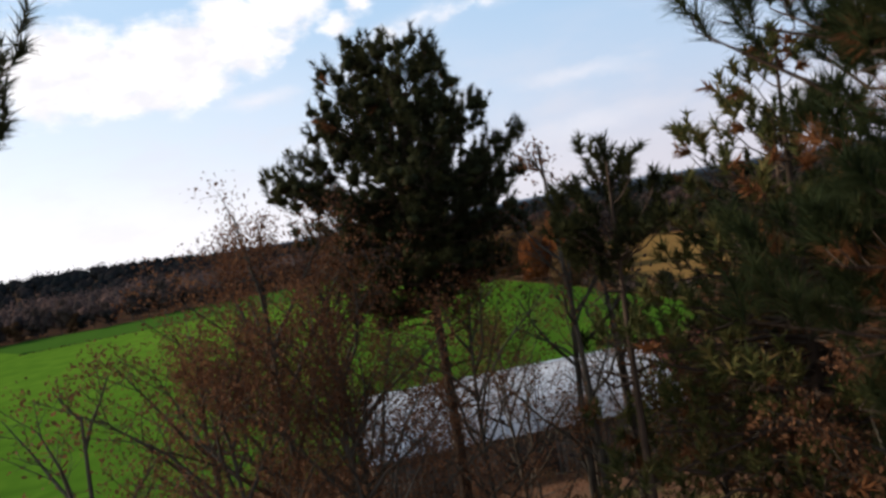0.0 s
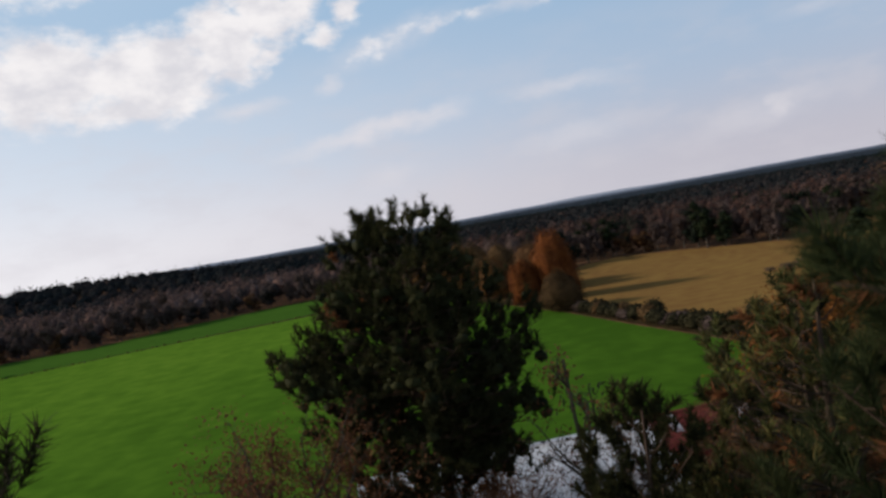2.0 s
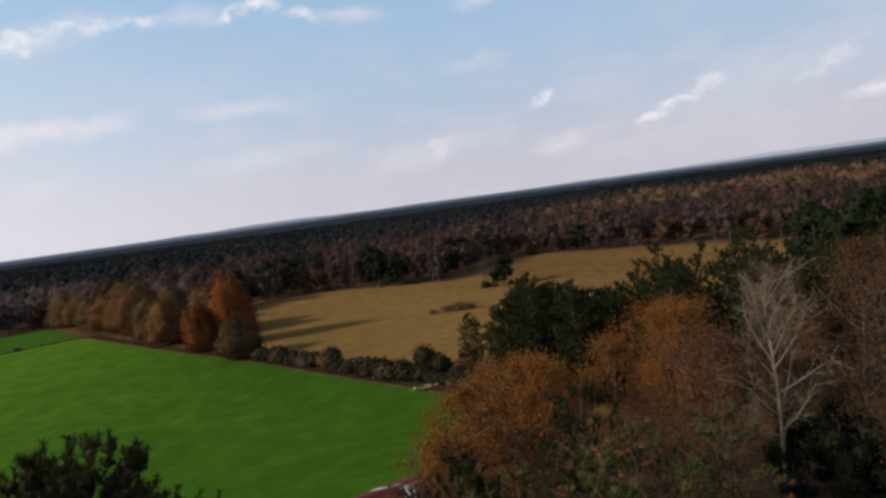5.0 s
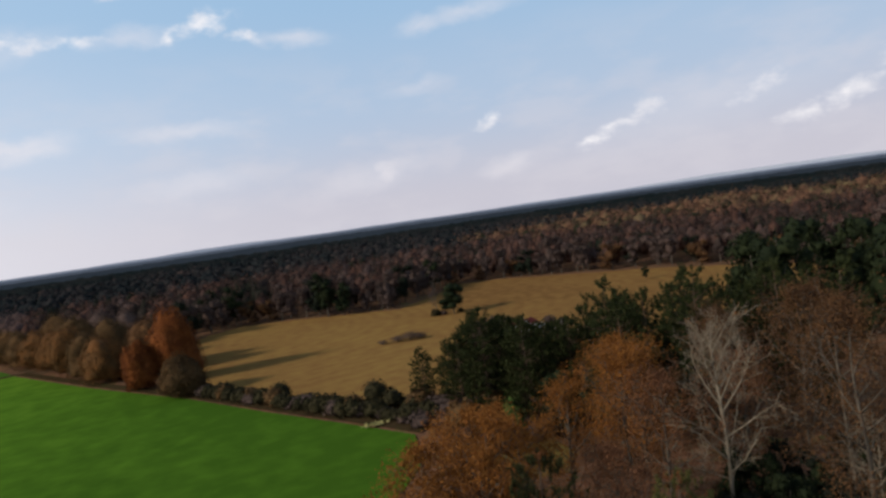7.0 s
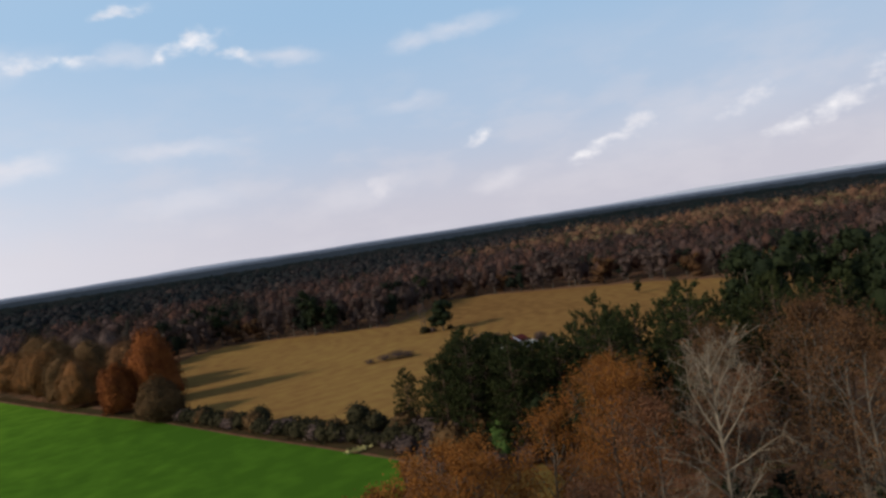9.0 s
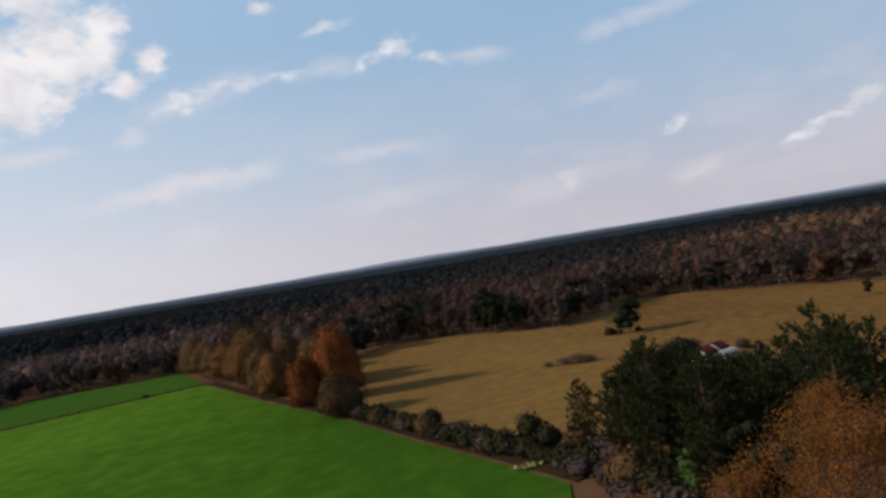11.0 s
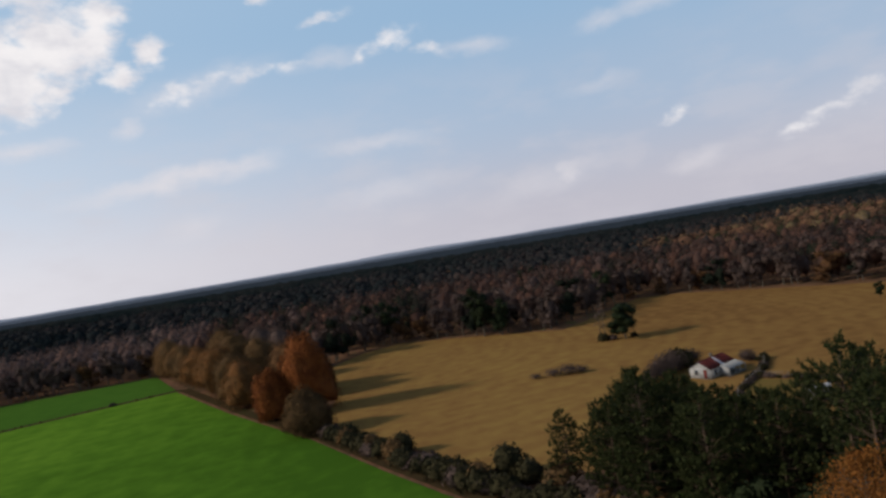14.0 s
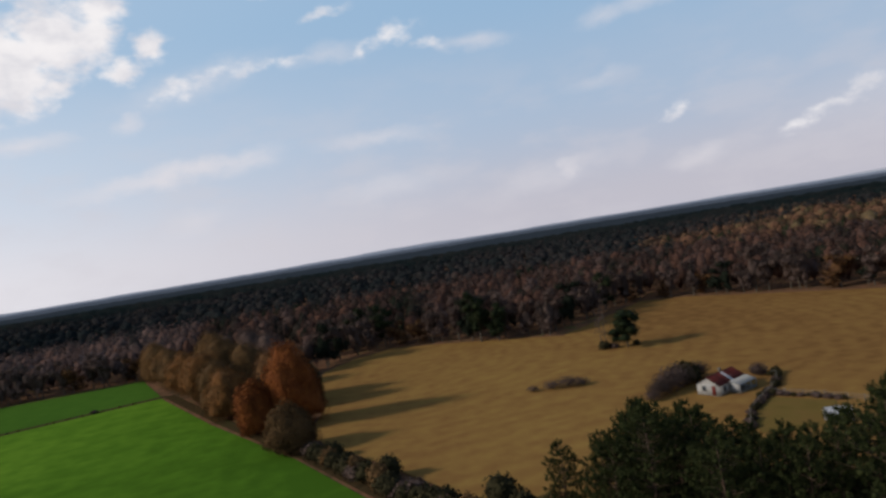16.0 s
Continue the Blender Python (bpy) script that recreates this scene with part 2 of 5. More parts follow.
M_TWIG = material("oak_bark", [(0.04, 0.033, 0.026), (0.09, 0.075, 0.058), (0.14, 0.12, 0.095)], 5.0, 0.95, bump=0.8, stretch=(1, 1, 0.3))
M_PALE_BARK = material("pale_bark", [(0.11, 0.088, 0.062), (0.19, 0.155, 0.11), (0.25, 0.205, 0.15)], 2.0, 0.9, bump=0.5)
M_FAR_NEEDLE = material("grove_pine_needles", [(0.017, 0.022, 0.007), (0.029, 0.035, 0.012), (0.044, 0.048, 0.016)], 0.8, 0.8, island=0.4, leafy=0.3)
M_NEEDLE = material("pine_needles", [(0.023, 0.025, 0.010), (0.042, 0.043, 0.016), (0.066, 0.062, 0.022)], 0.8, 0.75, island=0.5, leafy=0.3, bump=5.0, bump_scale=3.0)
M_NEEDLE_SUN = material("yellowing_pine_needles", [(0.033, 0.042, 0.014), (0.066, 0.073, 0.023), (0.115, 0.104, 0.033), (0.15, 0.10, 0.036)], 1.6, 0.7, island=0.5, leafy=0.3)
M_NEEDLE_DEEP = material("deep_green_pine_needles", [(0.017, 0.025, 0.010), (0.034, 0.044, 0.016), (0.06, 0.062, 0.022)], 1.6, 0.75, island=0.5, leafy=0.3)
M_DRY_NEEDLE = material("dead_pine_needles", [(0.10, 0.045, 0.02), (0.19, 0.075, 0.03), (0.25, 0.11, 0.045)], 1.5, 0.85, island=0.5, leafy=0.3)
M_RUST = material("rust_oak_leaves", [(0.095, 0.043, 0.024), (0.16, 0.072, 0.036), (0.22, 0.105, 0.05)], 0.8, 0.85, island=0.6, leafy=0.35)
M_GOLD = material("golden_leaves", [(0.11, 0.044, 0.014), (0.18, 0.071, 0.018), (0.25, 0.10, 0.023), (0.26, 0.082, 0.022)], 0.45, 0.85, island=0.4, leafy=0.3, bump=2.0, bump_scale=1.0)
M_AMBER = material("amber_brown_leaves", [(0.075, 0.045, 0.02), (0.125, 0.06, 0.022), (0.185, 0.078, 0.024)], 0.4, 0.85, island=0.22, leafy=0.2, bump=2.0, bump_scale=1.0)
M_DUN = material("dun_leaves", [(0.05, 0.025, 0.014), (0.09, 0.046, 0.021), (0.14, 0.07, 0.029)], 0.6, 0.9, island=0.5, leafy=0.2)
M_ORANGE = material("orange_leaves", [(0.085, 0.0255, 0.00935), (0.1445, 0.04505, 0.01275), (0.1997, 0.068, 0.017)], 0.5, 0.85, island=0.22, leafy=0.12, bump=2.0, bump_scale=1.0)
M_BROWN = material("brown_leaves", [(0.068, 0.042, 0.02), (0.105, 0.06, 0.026), (0.145, 0.076, 0.03)], 0.3, 0.9, island=0.22, leafy=0.2, piece=0.4, bump=2.0, bump_scale=1.0)
M_WOODS = material("mixed_autumn_woods", [(0.016, 0.02, 0.014), (0.04, 0.03, 0.027), (0.068, 0.041, 0.034), (0.098, 0.05, 0.036), (0.085, 0.06, 0.055)], 0.05, 0.95, island=0.1, big=0.02, leafy=0.25, tone=0.75)
# bare hardwoods, their colours lightened to stand for haze on the left
M_HAZE_WOODS = material("haze_paled_hardwoods", [(0.04, 0.035, 0.032), (0.075, 0.058, 0.056), (0.115, 0.078, 0.07), (0.15, 0.09, 0.072), (0.13, 0.10, 0.098)], 0.05, 0.95, island=0.1, big=0.02, leafy=0.3, tone=0.7)
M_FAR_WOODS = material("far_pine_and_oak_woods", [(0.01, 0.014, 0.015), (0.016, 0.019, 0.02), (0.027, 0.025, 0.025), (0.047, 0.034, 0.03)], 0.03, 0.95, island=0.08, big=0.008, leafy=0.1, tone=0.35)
# autumn colours brightened so these far trees look sunlit
M_WARM_WOODS = material("sun_tinted_autumn_woods", [(0.022, 0.026, 0.014), (0.06, 0.038, 0.027), (0.11, 0.058, 0.037), (0.14, 0.074, 0.045), (0.115, 0.085, 0.046)], 0.04, 0.95, island=0.1, big=0.02, leafy=0.12, tone=0.75)
M_GREY_TWIGS = material("leafless_twigs", [(0.05, 0.037, 0.033), (0.085, 0.06, 0.052), (0.12, 0.083, 0.07)], 0.4, 0.95, island=0.22, piece=0.5, leafy=0.25)
M_DARK_LEAF = material("dark_evergreen_leaves", [(0.009, 0.013, 0.007), (0.015, 0.021, 0.009), (0.025, 0.031, 0.012)], 0.4, 0.8, island=0.22, leafy=0.12, bump=2.0, bump_scale=1.0)
M_BRIGHT_LEAF = material("bright_evergreen_leaves", [(0.03, 0.055, 0.014), (0.05, 0.085, 0.02), (0.07, 0.11, 0.028)], 0.6, 0.85, island=0.3, leafy=0.2)
M_SHRUB = material("hedge_leaves", [(0.020, 0.018, 0.009), (0.032, 0.028, 0.013), (0.048, 0.038, 0.02)], 0.6, 0.9, island=0.22, leafy=0.12, bump=2.0, bump_scale=2.2)
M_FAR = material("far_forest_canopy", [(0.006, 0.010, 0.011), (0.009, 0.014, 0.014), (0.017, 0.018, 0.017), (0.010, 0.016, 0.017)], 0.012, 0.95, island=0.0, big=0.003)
# bluer and paler with distance: haze put into the base colours
M_FAR_BLUE = material("far_woods_haze_tint", [(0.20, 0.225, 0.275), (0.25, 0.275, 0.325)], 0.005, 1.0)
M_RIDGE = material("far_hills_haze_tint", [(0.28, 0.31, 0.37), (0.35, 0.375, 0.43)], 0.004, 1.0)
M_LOW_HILL = material("wooded_plain_haze_tint", [(0.07, 0.084, 0.108), (0.095, 0.11, 0.138)], 0.005, 1.0)
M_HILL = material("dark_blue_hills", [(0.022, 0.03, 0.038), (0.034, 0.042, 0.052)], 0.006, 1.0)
M_TIN = material("weathered_tin", [(0.36, 0.36, 0.37), (0.50, 0.50, 0.52), (0.62, 0.62, 0.64)], 1.2, 0.45, piece=0.4, metal=0.25, bump=0.15)
M_RED_TIN = material("rusted_red_tin", [(0.06, 0.014, 0.012), (0.095, 0.02, 0.017), (0.13, 0.034, 0.026)], 1.0, 0.6, piece=0.5, bump=0.15)
M_BOARD = material("weathered_boards", [(0.05, 0.042, 0.035), (0.10, 0.085, 0.07), (0.14, 0.12, 0.10)], 3.0, 0.9, piece=0.6, bump=0.4, stretch=(1, 1, 0.15))
M_WHITE = material("old_white_paint", [(0.20, 0.195, 0.19), (0.28, 0.275, 0.265), (0.36, 0.35, 0.34)], 1.5, 0.7, bump=0.2)
M_DARK = material("dark_opening", [(0.02, 0.018, 0.016), (0.04, 0.035, 0.03)], 1.0, 0.9)
M_POST = material("grey_fence_wood", [(0.10, 0.085, 0.07), (0.17, 0.15, 0.125)], 4.0, 0.9)
M_CONE = material("pine_cone_scales", [(0.10, 0.035, 0.025), (0.18, 0.06, 0.04)], 20.0, 0.8, bump=0.5)
M_WIRE = material("fence_wire", [(0.2, 0.19, 0.18), (0.3, 0.29, 0.28)], 5.0, 0.5, metal=0.8)
M_GLASS = material("dim_window_glass", [(0.03, 0.035, 0.04), (0.05, 0.055, 0.06)], 1.0, 0.12)

# ---- building blocks ----
rng = np.random.default_rng(11)


class Geo:
    """Gathers faces into one mesh."""

    def __init__(self):
        self.v, self.f, self.n, self.tone = [], [], 0, None

    def add(self, verts, faces):
        verts, faces = np.asarray(verts, float), np.asarray(faces, np.int64)
        if len(faces):
            self.v.append(verts)
            self.f.append(faces + self.n)
            self.n += len(verts)
        return self

    def box(self, cx, cy, cz, sx, sy, sz):
        c = np.array([[x, y, z] for z in (-0.5, 0.5) for y in (-0.5, 0.5) for x in (-0.5, 0.5)]) * (sx, sy, sz) + (cx, cy, cz)
        return self.add(c, [(0, 2, 3, 1), (4, 5, 7, 6), (0, 1, 5, 4), (2, 6, 7, 3), (0, 4, 6, 2), (1, 3, 7, 5)])

    def mesh(self, name, mat, smooth=False):
        me = bpy.data.meshes.new(name)
        co = np.concatenate(self.v)
        loops = np.concatenate([f.ravel() for f in self.f]).astype(np.int32)
        sizes = np.concatenate([np.full(len(f), f.shape[1]) for f in self.f])
        starts = (np.cumsum(sizes) - sizes).astype(np.int32)
        me.vertices.add(len(co))
        me.vertices.foreach_set("co", co.ravel())
        me.loops.add(len(loops))
        me.loops.foreach_set("vertex_index", loops)
        me.polygons.add(len(sizes))
        me.polygons.foreach_set("loop_start", starts)
        if smooth:
            me.polygons.foreach_set("use_smooth", np.ones(len(sizes), bool))
        me.materials.append(mat)
        if self.tone is not None:
            me.attributes.new("tone", "FLOAT", "POINT").data.foreach_set("value", np.asarray(self.tone, np.float32))
        me.update(calc_edges=True)
        me.validate()
        return me


def thing(name, x, y, z, turn=0.0, size=1.0, label="", category="", group=""):
    ob = new(name)
    ob.matrix_basis = pose(x, y, z, 0, 0, turn) @ Matrix.Diagonal((size, size, size, 1))
    return tagged(ob, label, category, group)


def part(name, me, parent, label=""):
    ob = new(name, me)
    ob.parent = parent
    return tagged(ob, label)


def unit(a):
    return a / np.maximum(np.linalg.norm(a, axis=-1, keepdims=True), 1e-9)


def segs(geo, p0, p1, r0, r1, sides=3):
    """Tapered rods from p0 to p1, one row each."""
    p0, p1 = np.atleast_2d(p0), np.atleast_2d(p1)
    r0, r1 = np.broadcast_to(r0, len(p0)), np.broadcast_to(r1, len(p0))
    d = unit(p1 - p0)
    ref = np.where(np.abs(d[:, 2:3]) > 0.9, [[1.0, 0, 0]], [[0, 0, 1.0]])
    a = unit(np.cross(d, ref))
    b = np.cross(d, a)
    ang = np.arange(sides) * 2 * np.pi / sides
    ring = np.cos(ang)[None, :, None] * a[:, None] + np.sin(ang)[None, :, None] * b[:, None]
    v = np.concatenate([p0[:, None] + ring * r0[:, None, None], p1[:, None] + ring * r1[:, None, None]], 1)
    i = np.arange(sides)
    f = np.stack([i, (i + 1) % sides, (i + 1) % sides + sides, i + sides], -1)
    faces = (np.arange(len(p0))[:, None, None] * 2 * sides + f[None]).reshape(-1, 4)
    return geo.add(v.reshape(-1, 3), faces)


def stem(geo, pts, radii, sides=7):
    """One rounded, tapering, unbroken rod through pts."""
    pts = np.asarray(pts, float)
    d = unit(np.gradient(pts, axis=0))
    a = unit(np.cross(d, [[0.3, 1.0, 0.05]]))
    b = np.cross(d, a)
    ang = np.arange(sides) * 2 * np.pi / sides
    v = pts[:, None] + (np.cos(ang)[None, :, None] * a[:, None] + np.sin(ang)[None, :, None] * b[:, None]) * np.asarray(radii)[:, None, None]
    i = np.arange(sides)
    f = np.concatenate([np.stack([i, (i + 1) % sides, (i + 1) % sides + sides, i + sides], -1) + k * sides for k in range(len(pts) - 1)])
    return geo.add(v.reshape(-1, 3), f)


def spread(r, n):
    return unit(r.normal(size=(n, 3)))


def leaves(geo, centres, size, r, flat=0.55, out=None, loose=0.45):
    """Small four-cornered leaves or leaf clumps, turned at random, or lying along a crown whose outward ways are given."""
    n = len(centres)
    a = spread(r, n)
    if out is None:
        b = unit(np.cross(a, spread(r, n)))
    else:
        face = unit(unit(out) + r.normal(size=(n, 3)) * loose)
        a = unit(np.cross(face, a))
        b = np.cross(face, a)
    s = (size * r.uniform(0.6, 1.35, n))[:, None]
    c = np.cross(a, b) * s * 0.25
    v = np.stack([centres - a * s, centres - b * s * flat + c, centres + a * s, centres + b * s * flat + c], 1)
    return geo.add(v.reshape(-1, 3), np.arange(4 * n).reshape(n, 4))


def brushes(geo, base, ways, lengths, needle, count, r, width):
    """Bottle-brush shoots: needles all along each shoot, leaning outwards and forwards."""
    n = len(base)
    w = np.repeat(unit(ways), count, 0)
    root = np.repeat(base, count, 0) + w * (np.repeat(lengths, count) * r.uniform(0.0, 1.0, n * count))[:, None]
    out = unit(np.cross(w, spread(r, n * count)))
    lean = r.uniform(0.35, 1.3, n * count)[:, None]
    d = unit(w * np.cos(lean) + out * np.sin(lean))
    side = unit(np.cross(d, spread(r, n * count))) * width
    tip = root + d * (needle * r.uniform(0.7, 1.15, n * count))[:, None]
    v = np.stack([root - side, root + side, tip], 1)
    return geo.add(v.reshape(-1, 3), np.arange(3 * n * count).reshape(-1, 3))


def brush_pine_meshes(name, height, outline, seed, mat, whorl=0.4, arms=7, per_metre=3.2, shoot=(0.35, 0.6), needle=0.19, count=44, width=0.012, vary=(0.7, 1.05), trunk_r=0.18, dead=10, rise=((0, 1.1), (1.5, 0.6), (4, 0.2), (8, 0.0)), mass=0.0, brown=0.0, reach_to=(), sides=4, spread_out=0.5):
    """A pine whose crown follows an outline of depths below the top and widths: stem, limbs, upturned shoots with needles."""
    r = np.random.default_rng(seed)
    wood, green, dry = Geo(), Geo(), Geo()
    zs = np.linspace(0, height, 14)
    bend = np.stack([np.sin(zs * 0.23 + seed) * 0.22 * zs / height, np.cos(zs * 0.19 + seed) * 0.2 * zs / height, zs], -1)
    bend -= bend[-1:] * (1, 1, 0) * (zs / height)[:, None]
    stem(wood, bend, trunk_r * (1 - zs / height) ** 0.75 + 0.015, 8)

    def axis_at(z):
        return np.array([np.interp(z, zs, bend[:, i]) for i in range(3)])

    depth, width_at = np.array(outline, float).T
    limbs, d = [], 0.25
    while d < depth[-1]:
        reach = np.interp(d, depth, width_at)
        for k in range(max(3, int(arms * min(1.0, 0.45 + reach / width_at.max())))):
            limbs.append((d + r.uniform(-0.5, 0.5) * whorl, r.uniform(0, 2 * np.pi), reach * r.uniform(*vary)))
        d += whorl * r.uniform(0.8, 1.2)
    limbs += list(reach_to)
    root, ways, ln_s = [], [], []
    for d, ang, ln in limbs:
        up = np.interp(d, *np.array(rise, float).T) + r.normal() * 0.08
        tip_z = height - d
        base_z = max(height * 0.12, tip_z - ln * up)
        flat = np.array([np.cos(ang), np.sin(ang), 0.0])
        perp = np.array([-flat[1], flat[0], 0.0])
        u = np.linspace(0, 1, 5)
        path = axis_at(base_z) + flat * (ln * u)[:, None]
        path[:, 2] = base_z + (tip_z - base_z) * (0.45 * u + 0.55 * u**2)
        path[1:] += r.normal(size=(4, 3)) * 0.03 * ln
        stem(wood, path[::2] if sides == 3 else path, np.linspace(0.012 + ln * 0.011, 0.007, 3 if sides == 3 else 5), sides)
        n_sh = max(3, int(ln * per_metre * r.uniform(0.8, 1.2)))
        us = np.concatenate([[1.0, 0.94], r.uniform(0.22, 1.0, n_sh) ** 0.8])
        for uu in us:
            p = np.array([np.interp(uu, u, path[:, i]) for i in range(3)])
            off = perp * r.normal() * (0.10 + 0.16 * ln * min(uu, 1.25 - uu)) + flat * r.normal() * 0.08
            q = p + off + np.array([0, 0, abs(r.normal()) * 0.10])
            w = unit(flat * r.uniform(0.0, spread_out) + perp * np.sign(off @ perp) * r.uniform(0, 0.35) + np.array([0, 0, r.uniform(0.6, 1.15)]) + r.normal(size=3) * 0.16)
            long = r.uniform(*shoot) * (0.75 + 0.25 * min(1.0, ln))
            if sides > 3:
                segs(wood, [p, q], [q, q + w * long * 0.9], [0.008, 0.007], [0.007, 0.003])
            root.append(q), ways.append(w), ln_s.append(long)
            if mass and r.uniform() < 0.4:
                blobs(green, [q + w * long * 0.3], np.array([1, 1, 0.75]) * mass * r.uniform(0.6, 1.15), r, False, 0.35)
    for k in range(3):
        root.append(axis_at(height) - (0, 0, 0.15)), ways.append(np.array([r.normal() * 0.12, r.normal() * 0.12, 1.0])), ln_s.append(shoot[1])
    for k in range(dead):
        z, ang, ln = (height - depth[-1]) * r.uniform(0.5, 1.05), r.uniform(0, 2 * np.pi), width_at.max() * r.uniform(0.35, 0.85)
        b0 = axis_at(z)
        d = np.array([np.cos(ang), np.sin(ang), r.uniform(-0.12, 0.3)])
        mid = b0 + d * ln * 0.5 + r.normal(size=3) * 0.08
        end = b0 + d * ln + np.array([0, 0, r.uniform(-0.2, 0.5)])
        segs(wood, [b0, mid], [mid, end], [0.035, 0.022], [0.022, 0.006], 4)
        for k2 in range(4):
            p = mid + (end - mid) * r.uniform(-0.4, 1)
            e = p + unit(d + r.normal(size=3) * 0.7) * ln * 0.3
            segs(wood, [p, e], [e, e + unit(d + r.normal(size=3)) * ln * 0.15], [0.009, 0.006], [0.006, 0.003])
    root, ways, ln_s = np.array(root), np.array(ways), np.array(ln_s)
    sere = r.uniform(size=len(root)) < brown
    brushes(green, root[~sere], ways[~sere], ln_s[~sere], needle, count, r, width)
    out = [wood.mesh(name + "_trunk", M_BARK, True), green.mesh(name + "_needles", mat)]
    if brown:
        droop = ways[sere] * (1, 1, 0.2)
        brushes(dry, root[sere], droop, ln_s[sere] * 0.7, needle, count, r, width)
        out.append(dry.mesh(name + "_dry_needles", M_DRY_NEEDLE))
    return out


def pine(meshes, x, y, turn, size, label, group, z=None):
    ob = thing("pine_tree", x, y, float(land(x, y)) - 0.1 if z is None else z, turn, size, label, "tree", group)
    part("trunk", meshes[0], ob)
    part("needles", meshes[1], ob)
    if len(meshes) > 2:
        part("dry_needles", meshes[2], ob, "dead orange-brown needles")
    return ob


def oak_meshes(name, height, radius, seed, first=0.25, boughs=13, subs=5, twigs=4, leaf_size=0.12, leaf_n=6, leaf_mat=None, bark=None, trunk_r=0.16, rise=0.7, twig_r=0.006, scatter=0.3, round_top=0.62, clump=0.0):
    """Wood and leaves of a broad-leaved tree: stem, boughs, branches and twigs, with leaves about the twigs."""
    r = np.random.default_rng(seed)
    wood, green = Geo(), Geo()
    zs = np.linspace(0, height * 0.92, 10)
    axis = np.stack([np.sin(zs * 0.4 + seed) * 0.02 * height * (zs / height), np.cos(zs * 0.33 + seed * 2) * 0.02 * height * (zs / height), zs], -1)
    stem(wood, axis, trunk_r * (1 - zs / height) ** 0.9 + 0.012, 7)
    p0s, p1s, ra, rb, ends = [], [], [], [], []

    def rod(a, b, x, y):
        p0s.append(a), p1s.append(b), ra.append(x), rb.append(y)

    for i in range(boughs):
        k = (i + r.uniform(0, 1)) / boughs
        z = height * (first + (0.93 - first) * k)
        base = np.array([np.interp(z, zs, axis[:, j]) for j in range(3)])
        ang = i * 2.4 + r.uniform(-0.5, 0.5)
        prof = np.sqrt(max(0.05, 1 - ((k - 0.35) / round_top) ** 2)) if k > 0.35 else 0.7 + 0.3 * k / 0.35
        ln = radius * prof * r.uniform(0.8, 1.15)
        up = rise * (0.5 + 0.9 * k) + r.uniform(-0.15, 0.2)
        d = unit(np.array([np.cos(ang), np.sin(ang), up]))
        q = [base]
        for j in range(3):
            d = unit(d + r.normal(size=3) * 0.16 + np.array([0, 0, 0.08]))
            q.append(q[-1] + d * ln / 3 * 1.1)
        rr = np.linspace(0.02 + 0.012 * ln, 0.012, 4)
        for j in range(3):
            rod(q[j], q[j + 1], rr[j], rr[j + 1])
        if clump:
            blobs(green, np.array([q[1], q[2], q[3]]), np.array([1, 1, 0.8]) * clump * r.uniform(0.6, 1.2), r, False, 0.45)
        for s in range(subs):
            u = r.uniform(0.25, 1.0)
            j = min(2, int(u * 3))
            b = q[j] + (q[j + 1] - q[j]) * (u * 3 - j)
            dd = unit(d * 0.7 + spread(r, 1)[0] * 0.9 + np.array([0, 0, 0.3]))
            sl = ln * r.uniform(0.25, 0.5)
            e = b + dd * sl
            rod(b, e, 0.006 + 0.006 * sl, twig_r)
            ends.append(e)
            for t in range(twigs):
                c = b + (e - b) * r.uniform(0.3, 1.0)
                g = c + unit(dd * 0.6 + spread(r, 1)[0]) * sl * r.uniform(0.3, 0.6)
                rod(c, g, twig_r, twig_r * 0.5)
                ends.append(g)
    segs(wood, np.array(p0s), np.array(p1s), np.array(ra), np.array(rb), 4)
    ends = np.array(ends)
    if leaf_n:
        c = np.repeat(ends, leaf_n, 0) + r.normal(size=(len(ends) * leaf_n, 3)) * scatter
        leaves(green, c, leaf_size, r)
    else:
        leaves(green, ends[::6] + r.normal(size=(len(ends[::6]), 3)) * 0.1, leaf_size, r)
    return wood.mesh(name + "_wood", bark or M_TWIG, True), green.mesh(name + "_leaves", leaf_mat or M_BROWN)


def blob_shape(fine):
    """A ball of 20 or 80 faces."""
    bm = bmesh.new()
    bmesh.ops.create_icosphere(bm, subdivisions=2 if fine else 1, radius=1.0)
    v = np.array([x.co[:] for x in bm.verts])
    f = np.array([[x.index for x in p.verts] for p in bm.faces])
    bm.free()
    return v, f


FINE_BALL, ROUGH_BALL = blob_shape(True), blob_shape(False)


def blobs(geo, centres, radii, r, fine=True, uneven=0.22):
    """Lumpy masses of foliage, one at each centre."""
    v, f = FINE_BALL if fine else ROUGH_BALL
    n = len(centres)
    radii = np.broadcast_to(np.asarray(radii, float), (n, 3))
    p = v[None] * (1 + r.uniform(-uneven, uneven, (n, len(v), 1))) * radii[:, None] + np.asarray(centres)[:, None]
    return geo.add(p.reshape(-1, 3), (f[None] + np.arange(n)[:, None, None] * len(v)).reshape(-1, 3))


def ball_of(level):
    bm = bmesh.new()
    bmesh.ops.create_icosphere(bm, subdivisions=level, radius=1.0)
    v, f = np.array([x.co[:] for x in bm.verts]), np.array([[x.index for x in p.verts] for p in bm.faces])
    bm.free()
    return v, f


BALL_3, BALL_4 = ball_of(3), ball_of(4)


